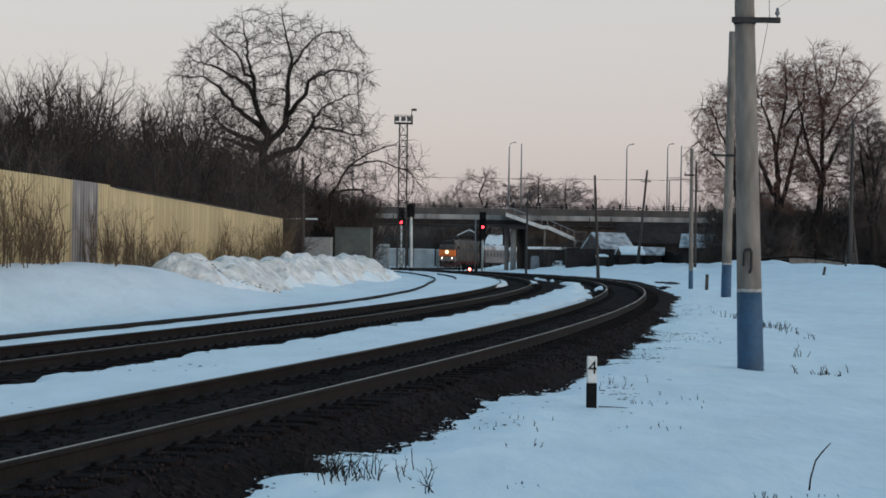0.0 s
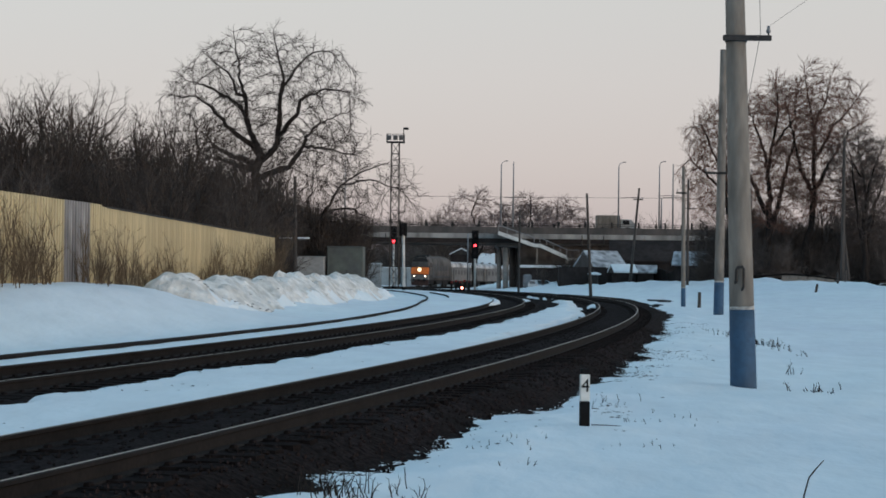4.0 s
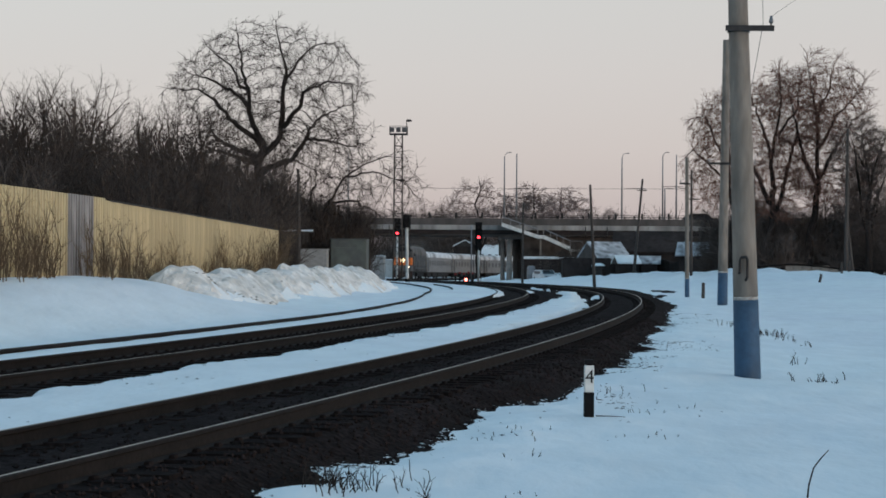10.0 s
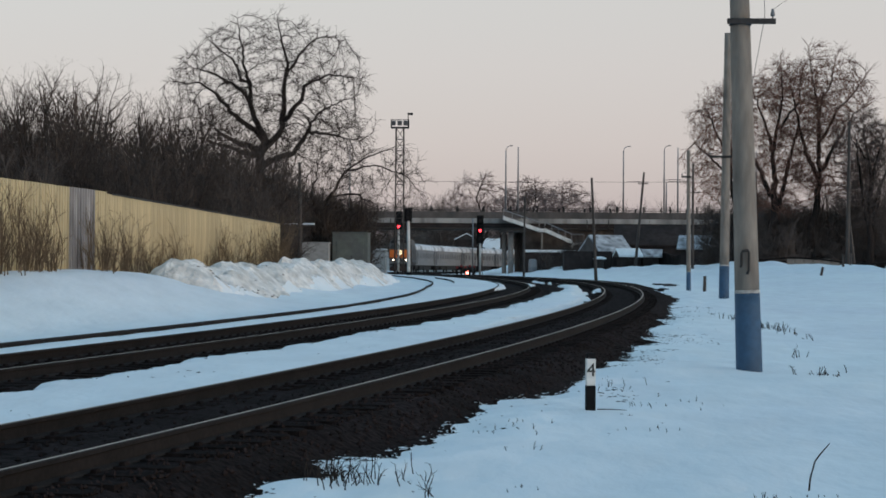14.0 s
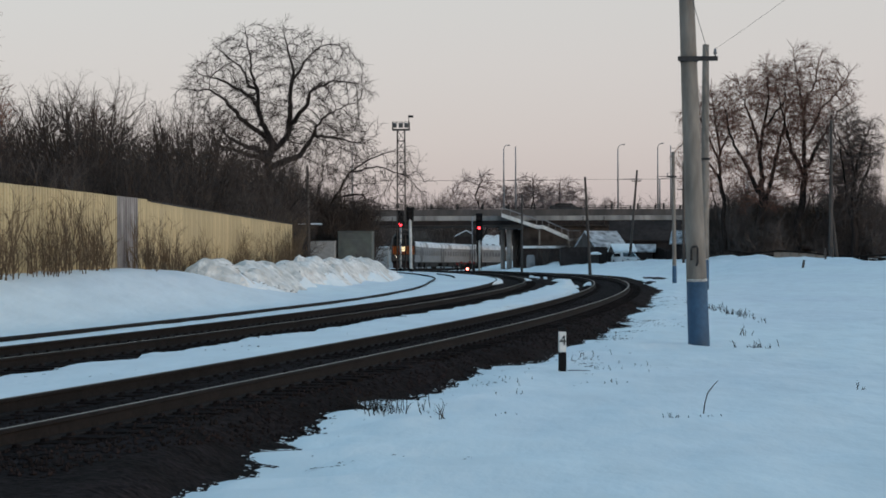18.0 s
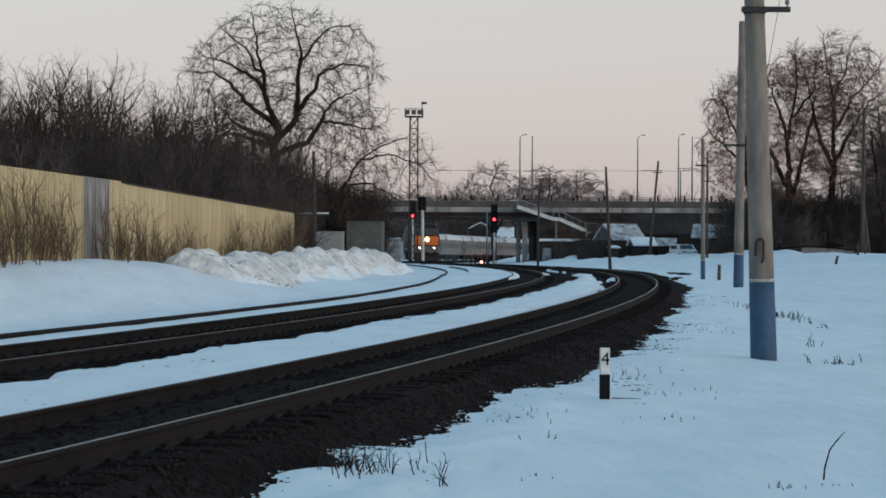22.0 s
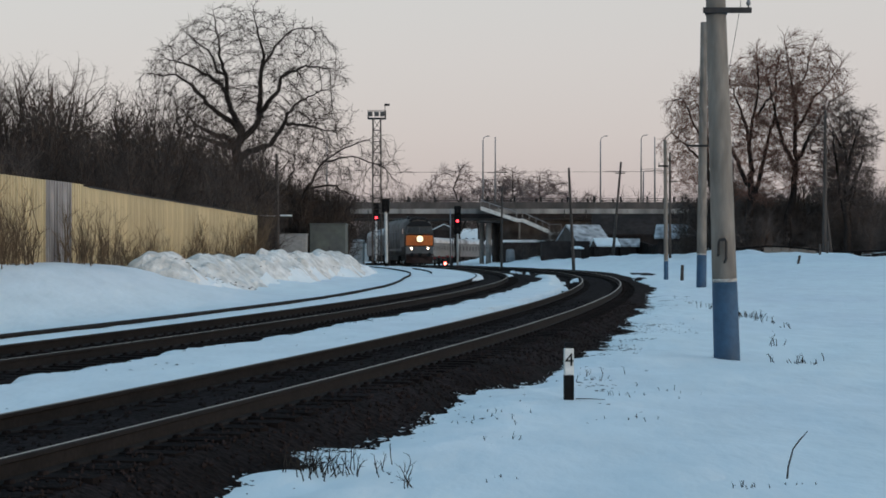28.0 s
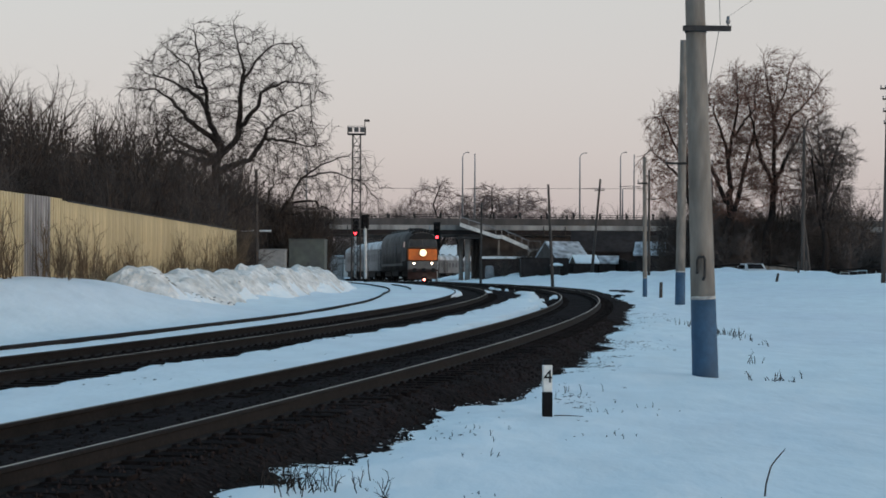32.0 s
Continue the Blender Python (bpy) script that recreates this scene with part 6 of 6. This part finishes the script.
    loft(bm, [[(-1.45, 10.1, 0.95), (1.45, 10.1, 0.95), (1.45, 10.1, 1.14), (-1.45, 10.1, 1.14)], [(-1.45, 10.7, 0.95), (1.45, 10.7, 0.95), (1.45, 10.7, 1.14), (-1.45, 10.7, 1.14)]])
    part("buffer_beam", bm, M_RED, t, "dull red buffer beam")
    bm = bmesh.new()
    loft(bm, [[(-1.4, 10.2, 0.2), (0, 10.6, 0.2), (1.4, 10.2, 0.2), (1.4, 10.1, 0.2), (-1.4, 10.1, 0.2)], [(-1.4, 10.3, 0.9), (0, 10.5, 0.9), (1.4, 10.3, 0.9), (1.4, 10.1, 0.9), (-1.4, 10.1, 0.9)]])
    part("snow_plough", bm, M_RED, t)
    # main lamp deep in its drum, seen from ahead only
    hl = part("headlight", tubem([(0, 10.4, 2.72), (0, 10.63, 2.72)], 0.40, 20), M_TDARK, t, "large round headlight")
    part("lens", tubem([(0, 10.63, 2.72), (0, 10.66, 2.72)], 0.33, 20), M_HEAD, hl, "glowing headlight lens")
    bm = bmesh.new()
    n = 20
    loft(bm, [[(r * math.cos(2 * math.pi * i / n), y, 2.72 + r * math.sin(2 * math.pi * i / n)) for i in range(n)] for r, y in ((0.37, 10.6), (0.38, 10.74), (0.355, 10.74), (0.345, 10.6))])
    part("hood", bm, M_TDARK, hl)
    for s in (-1, 1):
        lm = part("marker_light", tubem([(s * 0.86, 10.5, 1.72), (s * 0.86, 10.55, 1.72)], 0.2, 14), M_TDARK, t)
        part("lens", tubem([(s * 0.86, 10.55, 1.72), (s * 0.86, 10.57, 1.72)], 0.105, 14), M_LOW, lm, "glowing marker lens")
    for k in range(4):
        part("roof_fan", tubem([(0, -7 + k * 2.6, 4.9), (0, -7 + k * 2.6, 5.12)], 0.75, 14), M_TDARK, t)
    part("exhaust", boxm(-0.5, 0.5, 3.6, 5.2, 4.85, 5.2, 0.05), M_UNDER, t)
    part("fuel_tank", boxm(-1.3, 1.3, -2.6, 2.6, 0.45, 1.1, 0.1), M_UNDER, t)
    part("frame", boxm(-1.4, 1.4, -10.2, 10.1, 0.95, 1.12, 0.02), M_UNDER, t)
    wheels = bogie(t, 6.6, 3, 1.85) + bogie(t, -6.6, 3, 1.85)
    buffers(t, 10.7, 1)
    buffers(t, -10.2, -1)
    return t, wheels


def coach():
    t = thing("passenger_coach", pose(0, 0, 0), "grey passenger coach with a pale roof behind the locomotive", "railway coach", "coaches of the train")
    bm = bmesh.new()
    loft(bm, [ring_section(y, w, 1.05, 3.35, 3.36) for y, w in ((-11.9, 1.45), (-11.7, 1.52), (11.7, 1.52), (11.9, 1.45))])
    part("body", bm, M_TGREY, t, "plain grey side walls")
    bm = bmesh.new()
    loft(bm, [ring_section(y, w, 3.36, 3.45, z) for y, w, z in ((-11.95, 1.48, 4.2), (-11.5, 1.54, 4.33), (11.5, 1.54, 4.33), (11.95, 1.48, 4.2))])
    part("roof", bm, M_TROOF, t, "pale rounded roof", True)
    for s in (-1, 1):
        for k in range(10):
            y = -9.6 + k * 2.12
            wf = part("window", boxm(min(s * 1.515, s * 1.54), max(s * 1.515, s * 1.54), y - 0.62, y + 0.62, 2.05, 2.95, 0.01), M_TGREY, t)
            part("pane", boxm(min(s * 1.54, s * 1.548), max(s * 1.54, s * 1.548), y - 0.55, y + 0.55, 2.12, 2.88), M_TPANE, wf)
        for y in (-11.1, 11.1):
            part("door", boxm(min(s * 1.515, s * 1.535), max(s * 1.515, s * 1.535), y - 0.4, y + 0.4, 1.15, 3.2, 0.01), M_TDARK, t)
    for y in (-11.95, 11.95):
        part("gangway", boxm(-0.75, 0.75, min(y, y * 1.025), max(y, y * 1.025), 1.1, 3.5, 0.05), M_UNDER, t)
    for k in range(5):
        part("roof_vent", tubem([(0, -9 + k * 4.5, 4.3), (0, -9 + k * 4.5, 4.48)], 0.25, 10), M_TDARK, t)
    part("battery_box", boxm(-1.35, 1.35, -5.9, 1.2, 0.32, 1.05, 0.06), M_UNDER, t)
    part("generator_box", boxm(-1.3, 1.3, 1.5, 6.2, 0.36, 1.05, 0.06), M_UNDER, t)
    part("frame", boxm(-1.35, 1.35, -11.8, 11.8, 0.9, 1.05, 0.02), M_UNDER, t)
    wheels = bogie(t, 8.5, 2, 2.4) + bogie(t, -8.5, 2, 2.4)
    buffers(t, 11.8, 1)
    buffers(t, -11.8, -1)
    return t, wheels


loco, loco_wheels = locomotive()
first, first_wheels = coach()
coaches = [first] + [copy_thing(first, pose(0, 0, 0)) for _ in range(7)]


# ---- cars ----
def car(label, paint):
    t = thing("car", pose(0, 0, 0), label, "car")
    bm = bmesh.new()
    side = [(-2.1, 0.35), (2.1, 0.35), (2.15, 0.75), (1.2, 0.95), (0.55, 1.42), (-1.2, 1.45), (-1.95, 1.0), (-2.15, 0.95)]
    loft(bm, [[(x * w, y, z) for y, z in side] for x, w in ((-1, 0.84), (1, 0.84))])
    bmesh.ops.bevel(bm, geom=list(bm.edges), offset=0.06, segments=2, affect="EDGES")
    part("body", bm, paint, t, smooth=False)
    bm = bmesh.new()
    loft(bm, [[(-0.7, 1.2, 0.99), (0.7, 1.2, 0.99), (0.62, 0.62, 1.38), (-0.62, 0.62, 1.38)], [(-0.7, 1.23, 1.01), (0.7, 1.23, 1.01), (0.62, 0.65, 1.4), (-0.62, 0.65, 1.4)]])
    part("windscreen", bm, M_GLASS, t)
    for s in (-1, 1):
        part("side_window", boxm(min(s * 0.83, s * 0.85), max(s * 0.83, s * 0.85), -1.4, 0.6, 0.98, 1.32), M_GLASS, t)
        part("headlight", boxm(s * 0.6 - 0.16, s * 0.6 + 0.16, 2.1, 2.17, 0.62, 0.76, 0.02), M_GALV, t)
        for y in (-1.35, 1.35):
            w = part("wheel", tubem([(s * 0.68, y, 0.31), (s * 0.86, y, 0.31)], 0.31, 16), M_TYRE, t)
            part("rim", tubem([(s * 0.86, y, 0.31), (s * 0.87, y, 0.31)], 0.19, 12), M_GALV, w)
    return t


white_car = car("small white car driving slowly along the snowy road", M_CARW)
bridge_car = car("dark car crossing the road bridge", M_CARD)
bridge_car_2 = car("dark car crossing the road bridge", M_CARD)


def van():
    t = thing("van", pose(0, 0, 0), "pale box van crossing the road bridge", "van")
    part("cargo_box", boxm(-0.95, 0.95, -2.0, 0.9, 0.7, 2.25, 0.05), M_CONC, t)
    bm = bmesh.new()
    loft(bm, [[(x, 1.0, 0.4), (x, 2.75, 0.4), (x, 2.75, 1.0), (x, 2.2, 1.75), (x, 1.0, 1.8)] for x in (-0.95, 0.95)])
    part("cab", bm, M_WHITEW, t)
    bm = bmesh.new()
    loft(bm, [[(x, 2.70, 1.08), (x, 2.29, 1.68), (x, 2.32, 1.70), (x, 2.74, 1.1)] for x in (-0.85, 0.85)])
    part("windscreen", bm, M_GLASS, t)
    part("chassis", boxm(-0.5, 0.5, -1.9, 2.5, 0.4, 0.7), M_UNDER, t)
    for s in (-1, 1):
        part("side_window", boxm(min(s * 0.95, s * 0.97), max(s * 0.95, s * 0.97), 1.2, 2.0, 1.15, 1.65), M_GLASS, t)
        for y in (-1.3, 1.8):
            w = part("wheel", tubem([(s * 0.75, y, 0.4), (s * 1.0, y, 0.4)], 0.4, 16), M_TYRE, t)
            part("rim", tubem([(s * 1.0, y, 0.4), (s * 1.01, y, 0.4)], 0.22, 12), M_GALV, w)
    return t


box_van = van()

sleepers(track_1, 0.0, -6, 150, 0.545)
sleepers(track_2, -5.1, 0, 120, 0.545)


def stones():
    """Loose gravel along the near shoulder."""
    R = np.random.RandomState(4)
    n = 5200
    s = 3 + 52 * R.rand(n) ** 1.3
    o = np.where(R.rand(n) < 0.75, R.uniform(0.95, 2.1, n), R.uniform(-0.7, 0.7, n))
    X, Y, Z = line(s, o)
    Z = Z + ballast_height(0, 1.22, 1.5, True)(s, o, X, Y)
    base = np.array([(1, 0, 0), (-1, 0, 0), (0, 1, 0), (0, -1, 0), (0, 0, 1), (0, 0, -1)], float)
    tri = np.array([(0, 2, 4), (2, 1, 4), (1, 3, 4), (3, 0, 4), (2, 0, 5), (1, 2, 5), (3, 1, 5), (0, 3, 5)])
    size = R.uniform(0.012, 0.028, (n, 1, 1)) * R.uniform(0.7, 1.3, (n, 6, 1))
    v = base[None] * size * R.uniform(0.7, 1.3, (n, 1, 3)) + np.stack([X, Y, Z + 0.008], -1)[:, None]
    f = tri[None] + 6 * np.arange(n)[:, None, None]
    return v.reshape(-1, 3).tolist(), [], f.reshape(-1, 3).tolist()


tagged(part("gravel_stones", stones(), M_STONE), "loose dark gravel stones beside the near rail", "gravel", kind="stuff")


def litter():
    """Dark crumbs and bits of dry grass on the snow beside the ballast."""
    R = np.random.RandomState(9)
    n = 14000
    s = 6 + 60 * R.rand(n) ** 1.2
    off = np.abs(R.normal(0, 0.62, n)) ** 1.5
    o = edge_line(s) + 0.12 * smooth(18, 30, s) + off
    o = np.where(R.rand(n) < 0.012, R.uniform(-2.9, -1.1, n), np.where(R.rand(n) < 0.10, -2.98 + np.abs(R.normal(0, 0.12, n)), o))
    X, Y, Z = line(s, o)
    keep = (fnoise(X * 0.9, Y * 0.45, 83, 3) > 0.10 + 0.32 * off) | (R.rand(n) < 0.02)
    s, o, X, Y, Z = s[keep], o[keep], X[keep], Y[keep], Z[keep]
    n = len(s)
    Z = Z + snow_height(s, o, X, Y)
    base = np.array([(1, 0, 0), (-1, 0, 0), (0, 1, 0), (0, -1, 0), (0, 0, 1), (0, 0, -0.4)], float)
    tri = np.array([(0, 2, 4), (2, 1, 4), (1, 3, 4), (3, 0, 4), (2, 0, 5), (1, 2, 5), (3, 1, 5), (0, 3, 5)])
    size = R.uniform(0.004, 0.016, (n, 1, 1)) * R.uniform(0.5, 1.5, (n, 1, 3)) * np.array([2.2, 2.2, 0.6])
    v = base[None] * size + np.stack([X, Y, Z], -1)[:, None]
    f = tri[None] + 6 * np.arange(n)[:, None, None]
    return v.reshape(-1, 3).tolist(), [], f.reshape(-1, 3).tolist()


tagged(part("ground_litter", litter(), M_DRY), "dark crumbs and dry bits scattered on the snow", "litter", kind="stuff")


def clumps():
    """Crumbs of snow lying on the gravel along the ragged snow edge."""
    R = np.random.RandomState(12)
    n = 34000
    s = 3 + 66 * R.rand(n) ** 1.2
    o = R.uniform(0.9, 4.2, n)
    X, Y, Z = line(s, o)
    bed, top = ballast_height(0, 1.22, 1.5, True)(s, o, X, Y), snow_height(s, o, X, Y)
    keep = (top - bed > -0.035) & (top - bed < 0.01)
    s, o, X, Y, Z = s[keep], o[keep], X[keep], Y[keep], (Z + bed)[keep]
    n = len(s)
    base = np.array([(1, 0, 0), (-1, 0, 0), (0, 1, 0), (0, -1, 0), (0, 0, 1), (0, 0, -0.6)], float)
    tri = np.array([(0, 2, 4), (2, 1, 4), (1, 3, 4), (3, 0, 4), (2, 0, 5), (1, 2, 5), (3, 1, 5), (0, 3, 5)])
    size = R.uniform(0.004, 0.02, (n, 1, 1)) * R.uniform(0.5, 1.5, (n, 1, 3)) * np.array([2.2, 2.0, 0.35])
    v = base[None] * size * R.uniform(0.7, 1.3, (n, 6, 1)) + np.stack([X, Y, Z], -1)[:, None]
    f = tri[None] + 6 * np.arange(n)[:, None, None]
    return v.reshape(-1, 3).tolist(), [], f.reshape(-1, 3).tolist()


tagged(part("snow_crumbs", clumps(), M_SNOW), "crumbs of old snow on the gravel edge", "snow", kind="stuff")


# ---- what moves ----
def front_s(t):
    u = 32 - t
    return 179.07 + 4.32 * u + 0.004 * u * u


def vehicle_pose(s_mid, half):
    a, b = Vector(line(s_mid - half)), Vector(line(s_mid + half))
    d = (a - b).normalized()
    return Matrix.Translation((a + b) / 2) @ d.to_track_quat("Y", "Z").to_matrix().to_4x4()


def motions():
    times = [k * 1.0 for k in range(33)]
    walk(loco, [(t, vehicle_pose(front_s(t) + 10.7, 6.6)) for t in times])
    for k, c in enumerate(coaches):
        walk(c, [(t, vehicle_pose(front_s(t) + 21.5 + 12.3 + k * 24.6, 8.5)) for t in times])
    fine = [k * 0.15 for k in range(213)] + [32.0]
    for w, y in loco_wheels + first_wheels:
        walk(w, [(t, pose(0, y, 0.52, math.degrees((front_s(t) - 179.07) / 0.52), 0, 0)) for t in fine])
    rows_ = [(0, 11.25, 222), (3, 9.6, 222.5), (5.5, 8.9, 222.5), (8, 8.55, 221.5), (9, 8.85, 220.5), (10, 9.3, 219), (11, 10.4, 217), (12, 12.0, 215), (13, 13.1, 213), (19.5, 18.6, 197), (21.5, 20.1, 194), (24, 21.9, 189), (32, 28.6, 166)]
    P = []
    for t in times:
        x, y = (float(np.interp(t, [r[0] for r in rows_], [r[k] for r in rows_])) for k in (1, 2))
        P.append((t, Matrix.Translation((x, y, ground_at(x, y) - 0.45 - 0.5 * float(smooth(22, 30, t)) - 0.42 * float(1 - smooth(8, 12, t)))) @ Matrix.Rotation(radians(-163 - 11 * float(smooth(18, 26, t))), 4, "Z")))
    walk(white_car, P)
    for v, x0, speed in ((bridge_car, 12.9 - 8.5 * 10.6, 10.6), (bridge_car_2, 18.2 - 18.5 * 11.0, 11.0)):
        walk(v, [(t, Matrix.Translation((x0 + speed * t, BY + 3.4, DECK - 0.5)) @ Matrix.Rotation(radians(-90), 4, "Z")) for t in (0, 16, 32)])

    walk(box_van, [(t, Matrix.Translation((x, BY + 3.4, DECK - 0.5)) @ Matrix.Rotation(radians(-90), 4, "Z")) for t, x in ((0, -21.0), (3, 9.7), (3.5, 14.4), (5.5, 28.2), (32, 190))])


motions()
